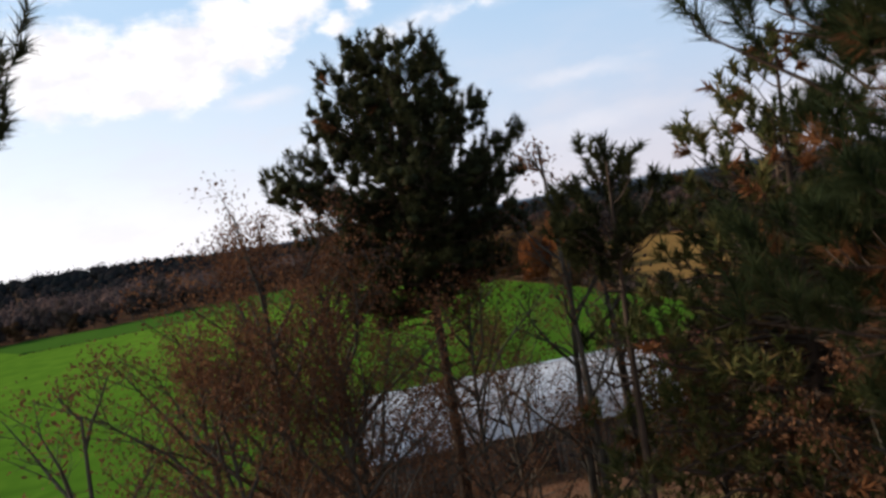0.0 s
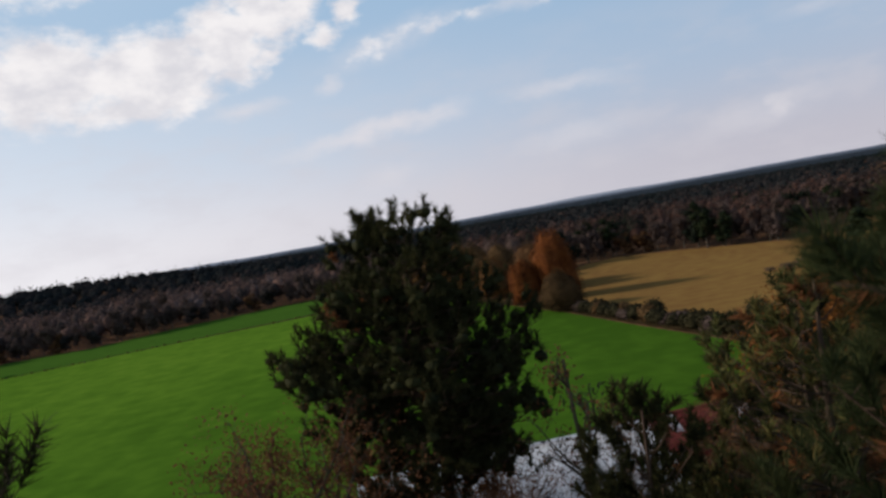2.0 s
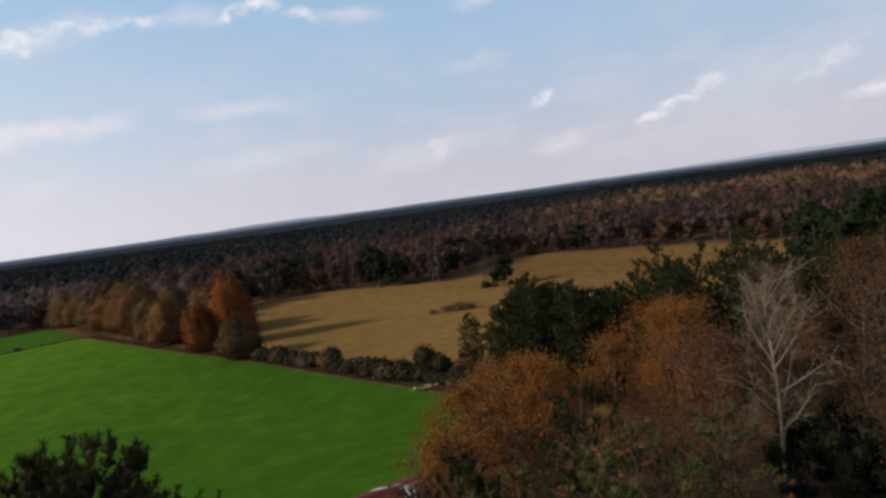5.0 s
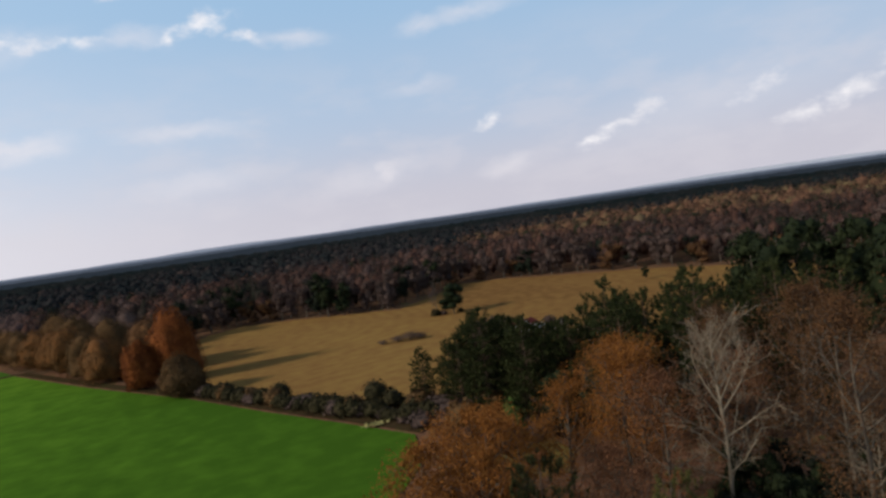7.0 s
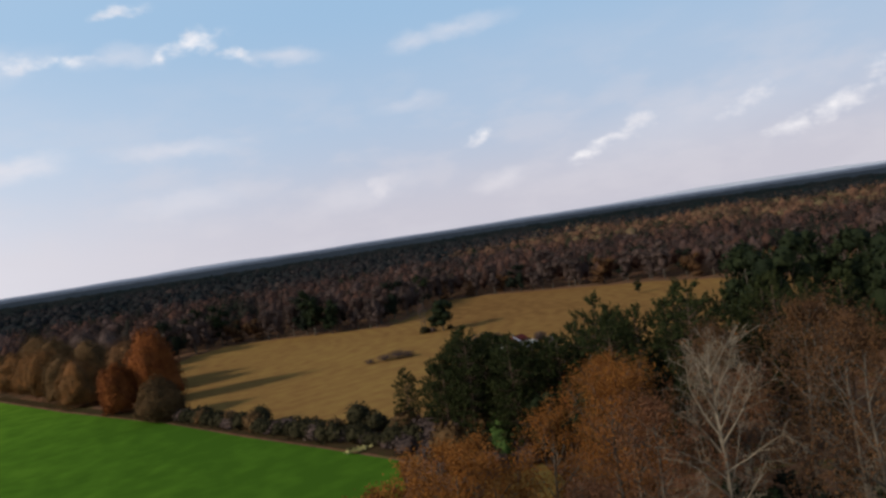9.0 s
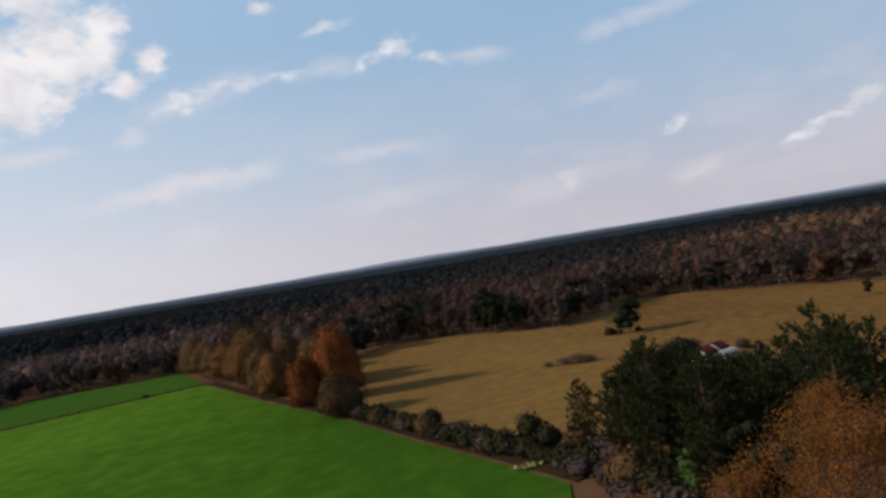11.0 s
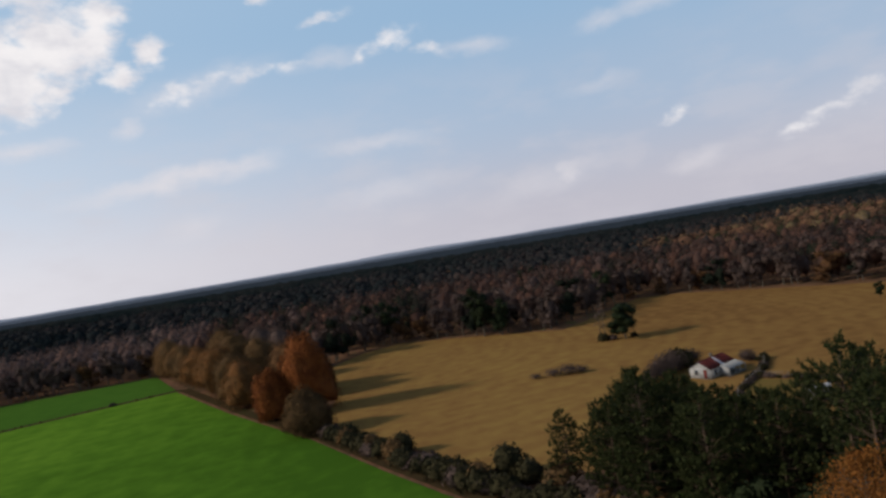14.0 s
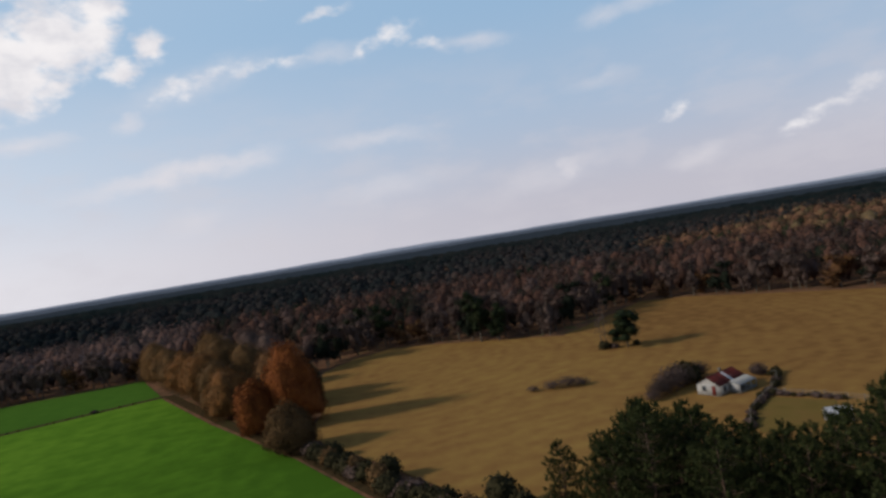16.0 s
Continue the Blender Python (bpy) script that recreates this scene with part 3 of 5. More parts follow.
def egg_shape(ball, r, lumpy=0.12, fine=0.05, taper=0.10):
    """A leafy dome: an egg with broad lobes, smaller billows and unevenness."""
    v = ball[0]
    d = np.ones(len(v))
    for lo, hi, amount in ((1.8, 4.0, 1.0), (1.8, 4.0, 1.0), (5.0, 9.0, 0.75), (5.0, 9.0, 0.75), (8.0, 13.0, 0.5)):
        w = spread(r, 1)[0] * r.uniform(lo, hi)
        d += lumpy * 0.55 * amount * np.sin(v @ w + r.uniform(0, 6.28))
    d += r.uniform(-fine, fine, len(v))
    p = v * d[:, None]
    p[:, :2] *= (1 - taper * np.clip(v[:, 2:3], -0.6, 1))
    return p


def round_tree_meshes(name, height, radius, seed, mat, leaf=0.4, n=1100, low=0.12, lumps=14, bark=None, solid=True, lumpy=0.12, skin=(0.80, 1.08), core=0.80):
    """A dense tree seen from afar: stem, a few boughs and a full, lumpy crown that comes near the ground."""
    r = np.random.default_rng(seed)
    wood, green = Geo(), Geo()
    zs = np.linspace(0, height * 0.85, 7)
    stem(wood, np.stack([0.1 * np.sin(zs), 0.1 * np.cos(zs * 0.7), zs], -1), 0.03 * height * (1 - zs / height) * 0.6 + 0.03, 6)
    rz = height * (1 - low) / 2
    mid = np.array([0, 0, height * low + rz])
    ball = BALL_4 if lumps > 16 else BALL_3
    shape = egg_shape(ball, r, lumpy) if solid else ball[0]
    if solid:
        low_v = np.clip(-ball[0][:, 2:3], 0, 0.96)
        shape[:, :2] *= 1 / np.sqrt(1 - 0.8 * low_v**2)
    k = r.integers(0, len(ball[1]), n)
    mix = r.dirichlet((1, 1, 1), n)
    p = (shape[ball[1][k]] * mix[:, :, None]).sum(1) * (r.uniform(*skin, n) if solid else r.uniform(0.3, 1.0, n))[:, None] * np.array([radius, radius, rz]) + mid + r.normal(size=(n, 3)) * 0.03 * radius
    p[:, 2] = np.maximum(p[:, 2], 0.1)
    b = r.integers(0, n, 16)
    base = np.stack([np.zeros(16), np.zeros(16), p[b, 2] * 0.6], -1)
    segs(wood, base, p[b], 0.02 * radius * 0.6, 0.012, 3)
    if solid:
        hull = shape * np.array([radius, radius, rz]) * core + mid
        hull[:, 2] = np.maximum(hull[:, 2], 0.02)
        green.add(hull, ball[1])
    leaves(green, p, leaf, r, 0.7, (p - mid) / np.array([radius, radius, rz]) ** 2, 0.4)
    return wood.mesh(name + "_wood", bark or M_TWIG, True), green.mesh(name + "_leaves", mat, True)


def feather_tree_meshes(name, height, radius, seed, mat, leaf=0.45, n=900, low=0.15, lumps=10, bark=None, core=0.55, flat_top=0.0):
    """A tree of the wood: stem, rising boughs and a loose crown of several uneven heads."""
    r = np.random.default_rng(seed)
    wood, green = Geo(), Geo()
    zs = np.linspace(0, height * 0.8, 7)
    stem(wood, np.stack([0.15 * np.sin(zs * 0.5 + seed), 0.15 * np.cos(zs * 0.4), zs], -1), 0.016 * height * (1 - zs / height) + 0.03, 6)
    k = np.sqrt(r.uniform(0.0, 1.0, lumps))
    a = np.arange(lumps) * 2.4 + r.uniform(-0.5, 0.5, lumps)
    up = r.uniform(low + 0.1, 0.88, lumps)
    wide = np.sqrt(np.clip(1 - ((up - 0.5) / 0.55) ** 2, 0.08, 1))
    c = np.stack([np.cos(a) * k * wide * radius * 0.72, np.sin(a) * k * wide * radius * 0.72, up * height], -1)
    c[0] = (0, 0, height * (low + 0.9) * 0.5)
    size = np.stack([np.full(lumps, radius), np.full(lumps, radius), np.full(lumps, height * 0.24)], -1) * r.uniform(0.32, 0.52, lumps)[:, None]
    size[0] = (radius * 0.62, radius * 0.62, height * (0.8 - low) * 0.5)
    blobs(green, c, size * core, r, True, 0.35)
    pick = r.integers(0, lumps, n)
    d = spread(r, n)
    p = c[pick] + d * size[pick] * (r.uniform(0.25, 1.2, n) ** 0.6)[:, None]
    p[:, 2] = np.clip(p[:, 2], 0.15, height * 1.03)
    segs(wood, np.stack([np.zeros(lumps), np.zeros(lumps), c[:, 2] * 0.55], -1), c, 0.014 * radius + 0.02, 0.02, 3)
    q = p[r.integers(0, n, 26)]
    segs(wood, q * (0.75, 0.75, 0.86), q * (1.03, 1.03, 1.03), 0.03, 0.012, 3)
    leaves(green, p, leaf, r, 0.6, d / size[pick], 0.5)
    return wood.mesh(name + "_wood", bark or M_TWIG, True), green.mesh(name + "_leaves", mat)


def plant(kind, wood, green, x, y, z, turn=0.0, size=1.0, label="", group="", trunk_label="", crown="crown", category="tree"):
    ob = thing(kind, x, y, z, turn, size, label, category, group)
    part("trunk", wood, ob, trunk_label)
    part(crown, green, ob)
    return ob


# ---- lie of the land ----
def smooth_step(a, b, x):
    t = np.clip((x - a) / (b - a), 0, 1)
    return t * t * (3 - 2 * t)


def land(x, y):
    """Height of the ground: a knoll round the start, flat fields, a rise far off."""
    x, y = np.asarray(x, float), np.asarray(y, float)
    knoll = 11.0 * (1 - smooth_step(12, 95, np.hypot((x - 8) / 1.1, y - 4)))
    left = 20.0 * np.exp(-((x + 400) ** 2 + (y - 640) ** 2) / 210**2)
    return -2.0 + knoll + left


def inside(poly, x, y):
    """Signed distance to a polygon, positive inside."""
    px, py = np.asarray(poly, float).T
    qx, qy = np.roll(px, -1), np.roll(py, -1)
    x, y = np.asarray(x, float).ravel(), np.asarray(y, float).ravel()
    best, odd = np.full(len(x), 1e9), np.zeros(len(x), bool)
    for ax, ay, bx, by in zip(px, py, qx, qy):
        t = np.clip(((x - ax) * (bx - ax) + (y - ay) * (by - ay)) / ((bx - ax) ** 2 + (by - ay) ** 2), 0, 1)
        best = np.minimum(best, np.hypot(x - ax - t * (bx - ax), y - ay - t * (by - ay)))
        cross = (ay > y) != (by > y)
        with np.errstate(divide="ignore", invalid="ignore"):
            odd ^= cross & (x < (bx - ax) * (y - ay) / (by - ay + 1e-12) + ax)
    return np.where(odd, best, -best)


GREEN_FIELD = [(47, 98), (42, 114), (34, 138), (25, 168), (6.5, 217), (-13.5, 278), (-27, 331), (-85, 335), (-125, 320), (-160, 291), (-196, 290), (-260, 240), (-290, 120), (-200, 20), (-60, 40), (-16, 49), (8, 51), (20, 58), (33, 75), (42, 86)]
TAN_FIELD = [(50, 116), (47, 129), (39.5, 151), (28.5, 182), (34, 205), (33, 235), (40, 262), (52, 277), (67, 285), (85, 270), (115, 237), (133, 250), (167, 275), (180, 265), (194, 234), (211, 199), (222, 150), (218, 105), (150, 96), (112, 100), (85, 104), (66, 112)]

axis_a = np.concatenate([-np.geomspace(4900, 330, 26), np.arange(-310, 320, 5.0), np.geomspace(330, 4900, 26)])
axis_b = np.concatenate([-np.geomspace(4900, 60, 20), np.arange(-50, 360, 5.0), np.geomspace(365, 4900, 28)])
gx, gy = np.meshgrid(axis_a, axis_b)
gz = land(gx, gy) + np.where(np.hypot(gx, gy) < 400, 0.10 * np.sin(gx * 0.7 + 2 * np.sin(gy * 0.31)) * np.cos(gy * 0.6), 0)
for poly in (GREEN_FIELD, TAN_FIELD):
    gz -= 0.45 * (inside(poly, gx, gy).reshape(gx.shape) > 3.0)
na, nb = len(axis_a), len(axis_b)
idx = np.arange(na * nb).reshape(nb, na)
ground_faces = np.stack([idx[:-1, :-1], idx[:-1, 1:], idx[1:, 1:], idx[1:, :-1]], -1).reshape(-1, 4)
ground = new("ground", Geo().add(np.stack([gx, gy, gz], -1).reshape(-1, 3), ground_faces).mesh("ground", M_LITTER, True))
tagged(ground, "brown leaf-littered ground with reddish soil and weeds", "ground", kind="structure")


def field(name, poly, step, lift, mat, label, category, far=400):
    """A field draped over the land, cut out along its outline."""
    px, py = np.asarray(poly).T
    bm = bmesh.new()
    face = bm.faces.new([bm.verts.new((x, y, 0)) for x, y in poly])
    bmesh.ops.triangulate(bm, faces=[face])
    for axis, lo, hi in ((0, px.min(), px.max()), (1, py.min(), py.max())):
        for c in np.arange(math.ceil(lo / step) * step, hi, step):
            co, no = [0, 0, 0], [0, 0, 0]
            co[axis], no[axis] = c, 1
            bmesh.ops.bisect_plane(bm, geom=bm.verts[:] + bm.edges[:] + bm.faces[:], plane_co=co, plane_no=no)
    for v in bm.verts:
        v.co.z = float(land(v.co.x, v.co.y)) + lift
    for f in bm.faces:
        f.smooth = True
    bmesh.ops.recalc_face_normals(bm, faces=bm.faces[:])
    if bm.faces[0].normal.z < 0:
        bmesh.ops.reverse_faces(bm, faces=bm.faces[:])
    me = bpy.data.meshes.new(name)
    bm.to_mesh(me)
    bm.free()
    me.materials.append(mat)
    return tagged(new(name, me), label, category, kind="structure")


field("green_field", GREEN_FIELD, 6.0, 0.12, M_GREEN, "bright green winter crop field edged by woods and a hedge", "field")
field("green_field_beyond", [(-13.5, 280), (-26.5, 330), (-85, 334), (-125, 319), (-160, 290), (-196, 289), (-208, 279), (-164, 240), (-120, 254), (-60, 270)], 8.0, 0.17, M_GREEN_DULL, "duller green strip of crop beyond the ditch", "field")
field("hay_field", TAN_FIELD, 12.0, 0.10, M_TAN, "tan mown hay field with faint curved mowing lines", "field")

# ---- far woods and hills ----
def joined_trees(places, sizes, ball, quads, leaf, seed, radius=0.33):
    """Many far trees in one mesh: uneven leafy domes set with leaf clumps."""
    r = np.random.default_rng(seed)
    crown = Geo()
    protos = []
    for i in range(9):
        q = np.random.default_rng(seed + i)
        shape = egg_shape(ball, q, 0.34, 0.2)
        k = q.integers(0, len(ball[1]), quads)
        skin = (shape[ball[1][k]] * q.dirichlet((1, 1, 1), quads)[:, :, None]).sum(1)
        wide = q.uniform(0.85, 1.2)
        scale = np.array([radius * wide, radius * wide, 0.48])
        protos.append((shape * scale * 0.5, skin * scale * q.uniform(0.55, 1.16, quads)[:, None] + q.normal(size=(quads, 3)) * 0.03))
    pts, hulls, ways = [], [], []
    for i, ((x, y), s) in enumerate(zip(places, sizes)):
        hull, p = protos[r.integers(0, 9)]
        a = r.uniform(0, 6.28)
        turn = np.array([[np.cos(a), np.sin(a), 0], [-np.sin(a), np.cos(a), 0], [0, 0, 1]])
        at = np.array([x, y, float(land(x, y)) + 0.47 * s])
        pts.append(p @ turn * s + at)
        ways.append(p @ turn * (0.8, 0.8, 0.6) + (0, 0, 0.26))
        hulls.append(hull @ turn * s + at)
    n = len(hulls)
    crown.add(np.concatenate(hulls), (ball[1][None] + np.arange(n)[:, None, None] * len(ball[0])).reshape(-1, 3))
    leaves(crown, np.concatenate(pts), leaf, r, 0.6, np.concatenate(ways), 0.75)
    tone = r.uniform(0, 1, n)
    crown.tone = np.concatenate([np.repeat(tone, len(ball[0])), np.repeat(tone, quads * 4)])
    return crown


def scatter_polar(r0, r1, gap, a0, a1, seed):
    r = np.random.default_rng(seed)
    out = []
    d = r0
    while d < r1:
        n = int(radians(a1 - a0) * d / gap)
        a = np.radians(np.linspace(a0, a1, n)) + r.uniform(-0.5, 0.5, n) * gap / d
        dd = d + r.uniform(-0.5, 0.5, n) * gap
        out.append(np.stack([np.sin(a) * dd, np.cos(a) * dd], -1))
        d += gap
    return np.concatenate(out)


def clear_of_fields(p, gap):
    keep = np.ones(len(p), bool)
    for poly in (GREEN_FIELD, TAN_FIELD):
        keep &= inside(poly, p[:, 0], p[:, 1]) < -gap
    return p[keep]


near_woods = clear_of_fields(scatter_polar(225, 470, 8.4, -60, 86, 3), 9.0)
strip = (near_woods[:, 0] > -30) & (near_woods[:, 0] < 36) & (near_woods[:, 1] < 330)
near_woods = near_woods[~strip]
r_w = np.random.default_rng(5)
# the western woods take the haze-lightened colours
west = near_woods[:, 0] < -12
for places, lo, hi, name_, mat_, label_ in ((near_woods[~west], 13, 18.5, "woodland", M_WOODS, "mixed autumn woodland of brown, rust and dark green trees"), (near_woods[west], 13, 18.5, "woodland", M_HAZE_WOODS, "bare hardwood woodland beside the green field, painted paler mauve-brown for haze")):
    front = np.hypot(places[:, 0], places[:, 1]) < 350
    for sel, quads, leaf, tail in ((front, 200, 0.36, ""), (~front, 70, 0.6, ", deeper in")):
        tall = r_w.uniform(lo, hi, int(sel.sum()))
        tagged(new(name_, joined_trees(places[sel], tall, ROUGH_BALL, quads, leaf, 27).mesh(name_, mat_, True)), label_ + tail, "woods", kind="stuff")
mid_woods = scatter_polar(470, 980, 14.5, -56, 80, 8)
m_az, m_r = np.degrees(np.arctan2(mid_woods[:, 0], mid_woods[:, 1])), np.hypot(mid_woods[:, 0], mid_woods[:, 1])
# trees that get the painted-sunlight colour, chosen by bearing and range
sun_tinted = (m_az > 37 + 6 * np.sin(m_r * 0.02)) & (m_r < 760 + 60 * np.sin(m_az * 0.5))
for sel, name_, mat_, quads, leaf, label_ in ((sun_tinted, "autumn_woodland", M_WARM_WOODS, 44, 0.8, "tan and orange autumn woodland with sunlight painted into its colour"), (~sun_tinted, "far_woodland", M_FAR_WOODS, 18, 1.1, "distant mixed woodland beyond the fields")):
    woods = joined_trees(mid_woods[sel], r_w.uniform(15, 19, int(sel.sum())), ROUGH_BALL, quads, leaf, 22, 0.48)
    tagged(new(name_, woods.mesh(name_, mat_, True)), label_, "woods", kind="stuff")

# canopy that runs on to the horizon
ca = np.radians(np.linspace(-75, 100, 520))
cr = np.geomspace(900, 1450, 40)
cA, cR = np.meshgrid(ca, cr)
cx, cy = np.sin(cA) * cR, np.cos(cA) * cR
r_c = np.random.default_rng(9)
cz = land(cx, cy) + 9 - 4.0 * smooth_step(1000, 1450, cR) + r_c.uniform(0, 6.5, cx.shape) * (1 - 0.5 * smooth_step(1200, 2600, cR)) + 3.0 * np.sin(cx * 0.004) * np.cos(cy * 0.003) - 9 * (cR < 905)
ci = np.arange(cx.size).reshape(cx.shape)
cf = np.stack([ci[:-1, :-1], ci[:-1, 1:], ci[1:, 1:], ci[1:, :-1]], -1).reshape(-1, 4)
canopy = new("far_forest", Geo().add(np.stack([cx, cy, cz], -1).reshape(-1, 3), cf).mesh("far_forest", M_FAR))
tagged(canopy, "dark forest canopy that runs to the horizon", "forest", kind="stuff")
# distance with haze painted into its colours: rolling wooded plain in three rings, and a low ridge behind it
ra = np.radians(np.linspace(-80, 105, 420))
for r_in, r_out, base, mat_, label_ in ((1450, 2150, 9.0, M_HILL, "dark wooded plain beyond the forest, faint blue haze in its colour"), (2140, 3300, 9.0, M_LOW_HILL, "wooded plain in the distance, coloured blue for haze"), (3290, 4740, 9.0, M_FAR_BLUE, "wooded plain near the horizon, coloured pale blue for haze")):
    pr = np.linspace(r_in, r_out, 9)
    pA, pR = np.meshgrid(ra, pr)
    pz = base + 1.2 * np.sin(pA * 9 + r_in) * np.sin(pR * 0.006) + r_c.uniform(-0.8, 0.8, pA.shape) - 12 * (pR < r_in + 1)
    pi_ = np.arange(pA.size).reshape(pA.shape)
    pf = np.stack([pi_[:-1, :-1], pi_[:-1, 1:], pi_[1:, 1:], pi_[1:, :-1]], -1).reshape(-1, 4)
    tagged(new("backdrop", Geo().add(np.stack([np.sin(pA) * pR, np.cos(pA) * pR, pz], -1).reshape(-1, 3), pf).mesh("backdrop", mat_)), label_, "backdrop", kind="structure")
ri = np.arange(len(ra) - 1)
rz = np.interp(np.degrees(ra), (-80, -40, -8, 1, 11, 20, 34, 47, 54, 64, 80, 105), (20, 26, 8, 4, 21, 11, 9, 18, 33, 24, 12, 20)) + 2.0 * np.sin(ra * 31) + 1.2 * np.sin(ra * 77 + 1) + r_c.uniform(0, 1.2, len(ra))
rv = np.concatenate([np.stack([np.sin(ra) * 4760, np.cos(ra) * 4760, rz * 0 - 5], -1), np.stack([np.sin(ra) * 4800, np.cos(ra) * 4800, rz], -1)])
tagged(new("backdrop", Geo().add(rv, np.stack([ri, ri + 1, ri + 1 + len(ra), ri + len(ra)], -1)).mesh("backdrop", M_RIDGE)), "low hills along the horizon, coloured pale blue for haze", "backdrop", kind="structure")

# ---- trees of the wood edges, one by one ----
EDGE = [feather_tree_meshes("edge_%s" % k, h, rad, s, m, 0.48, n, 0.05) for k, h, rad, s, m, n in (
    ("a", 16.5, 5.4, 31, M_GREY_TWIGS, 720), ("b", 14, 5.6, 32, M_BROWN, 760), ("c", 18, 5.2, 33, M_GREY_TWIGS, 720), ("d", 13, 5.4, 34, M_DUN, 720), ("e", 15.5, 5.3, 35, M_WOODS, 700), ("f", 15, 5.4, 36, M_HAZE_WOODS, 720))]
DARK = [feather_tree_meshes("dark_%s" % k, h, rad, s, M_DARK_LEAF, 0.4, 1300, 0.08, 14) for k, h, rad, s in (("a", 17.5, 5.0, 41), ("b", 18.5, 5.2, 42))]
EDGE_LABEL = ["nearly bare grey-brown tree at the wood's edge", "brown-leaved tree at the wood's edge", "tall nearly bare grey tree at the wood's edge", "small brown-leaved tree at the wood's edge", "rust-leaved tree at the wood's edge", "bare mauve-grey tree at the wood's edge"]


def edge_row(line, gap, off, seed, kinds=(0, 1, 2, 3, 4), lo=0.8, hi=1.15):
    r = np.random.default_rng(seed)
    for (ax, ay), (bx, by) in zip(line[:-1], line[1:]):
        n = max(1, int(math.hypot(bx - ax, by - ay) / gap))
        for i in range(n):
            u = (i + r.uniform(0.1, 0.9)) / n
            x, y = ax + (bx - ax) * u + r.uniform(-2, 2) + off[0], ay + (by - ay) * u + r.uniform(-2, 2) + off[1]
            k = kinds[r.integers(0, len(kinds))]
            plant("edge_tree", *EDGE[k], x, y, float(land(x, y)) - 0.1, r.uniform(0, 360), r.uniform(lo, hi), EDGE_LABEL[k], "trees along the wood edge")


LEFT_EDGE = [(-250, 262), (-196, 300), (-160, 301), (-125, 330), (-85, 345), (-27, 341)]
edge_row(LEFT_EDGE, 4.5, (0, -4), 51, (0, 2, 3, 0, 5), 0.65, 1.05)
TAN_EDGE = [(40, 272), (52, 287), (67, 294), (85, 280), (115, 247), (133, 260), (167, 285), (184, 272), (202, 240), (219, 203), (232, 150), (228, 100)]
edge_row(TAN_EDGE, 5.0, (-1, -2.5), 52, (0, 2, 3, 4, 0), 0.65, 1.08)
for x, y, s, k in ((57, 299, 1.0, 0), (66.5, 292, 0.96, 1), (94, 258, 1.05, 1), (99, 253, 0.8, 0), (150, 272, 0.9, 0), (30, 225, 0.75, 0), (186, 178, 0.3, 1)):
    plant("evergreen_tree", *DARK[k], x, y, -2.1, 40 * k + x, s, "dark evergreen tree at the edge of the hay field", "dark evergreens")

# ---- row of autumn trees between the two fields ----
ROW = [("a", 20, 5.9, M_ORANGE, 28.0, 195.0, "tall rounded orange-red tree at the field corner"), ("b", 12, 4.4, M_ORANGE, 18.5, 195.0, "orange tree with branches down to the grass"),
       ("c", 10, 4.9, M_BROWN, 25.5, 174.0, "low round brown tree beside the green field"), ("d", 13.0, 6.8, M_AMBER, 13.0, 221.0, "broad brown-gold tree at the field edge"),
       ("e", 14.0, 6.2, M_BROWN, 9.0, 236.0, "broad brown tree at the field edge"), ("f", 16, 6.6, M_AMBER, 3.5, 251.0, "golden tree in the field-edge row"), ("g", 13.5, 6.0, M_AMBER, 0.0, 265.0, "round brown tree in the field-edge row"),
       ("h", 13.5, 6.4, M_AMBER, -4.5, 279.0, "gold-brown tree in the field-edge row"), ("i", 13.0, 6.2, M_BROWN, -9.0, 294.0, "brown tree in the field-edge row"), ("j", 14, 6.6, M_BROWN, -13.5, 310.0, "brown tree in the field-edge row"),
       ("k", 15, 7.0, M_BROWN, -20.0, 328.0, "brown tree where hedge and wood meet"), ("l", 16, 6.8, M_BROWN, 17.0, 252.0, "brown tree behind the golden row"), ("m", 16, 6.5, M_DUN, 25.0, 226.0, "dull brown tree behind the orange tree"), ("n", 16, 6.5, M_BROWN, 8.0, 285.0, "brown tree behind the golden row"),
       ("o", 16, 6.5, M_GREY_TWIGS, 24.0, 268.0, "nearly bare tree behind the golden row"), ("p", 16, 6.5, M_BROWN, 2.0, 315.0, "brown tree behind the golden row"), ("q", 16, 6.5, M_GREY_TWIGS, 18.0, 300.0, "nearly bare tree behind the golden row"), ("r", 13, 5.0, M_DARK_LEAF, 31.0, 214.0, "dark tree behind the orange tree")]
for i, (k, hh, rad, m, x, y, label) in enumerate(ROW):
    plant("field_edge_tree", *round_tree_meshes("row_" + k, hh, rad, 60 + i, m, 0.23, 6500 if i < 3 else 4600, 0.02, 24, None, True, 0.15, (0.82, 1.06), 0.85), x - 0.5, y, -2.1, 37 * i, 1.0, label, "trees between the fields")

# ---- hedge between the fields ----
SHRUB = [round_tree_meshes("shrub_%d" % i, hh, rad, 80 + i, m, 0.25, 250, 0.02, 7) for i, (hh, rad, m) in enumerate(((2.6, 1.9, M_SHRUB), (3.4, 1.7, M_SHRUB), (2.2, 2.1, M_GREY_TWIGS), (3.0, 1.8, M_BROWN)))]
SHRUB_LABEL = ["low dark green bush in the hedge", "upright dark green bush in the hedge", "leafless grey-brown bramble thicket by the field", "brown-leaved bush in the hedge"]


def shrub(x, y, size, k, label="", group="hedge bushes", z=None):
    plant("bush", *SHRUB[k], x, y, (float(land(x, y)) if z is None else z) - 0.05, x * 31 % 360, size, label or SHRUB_LABEL[k], group, category="bush")


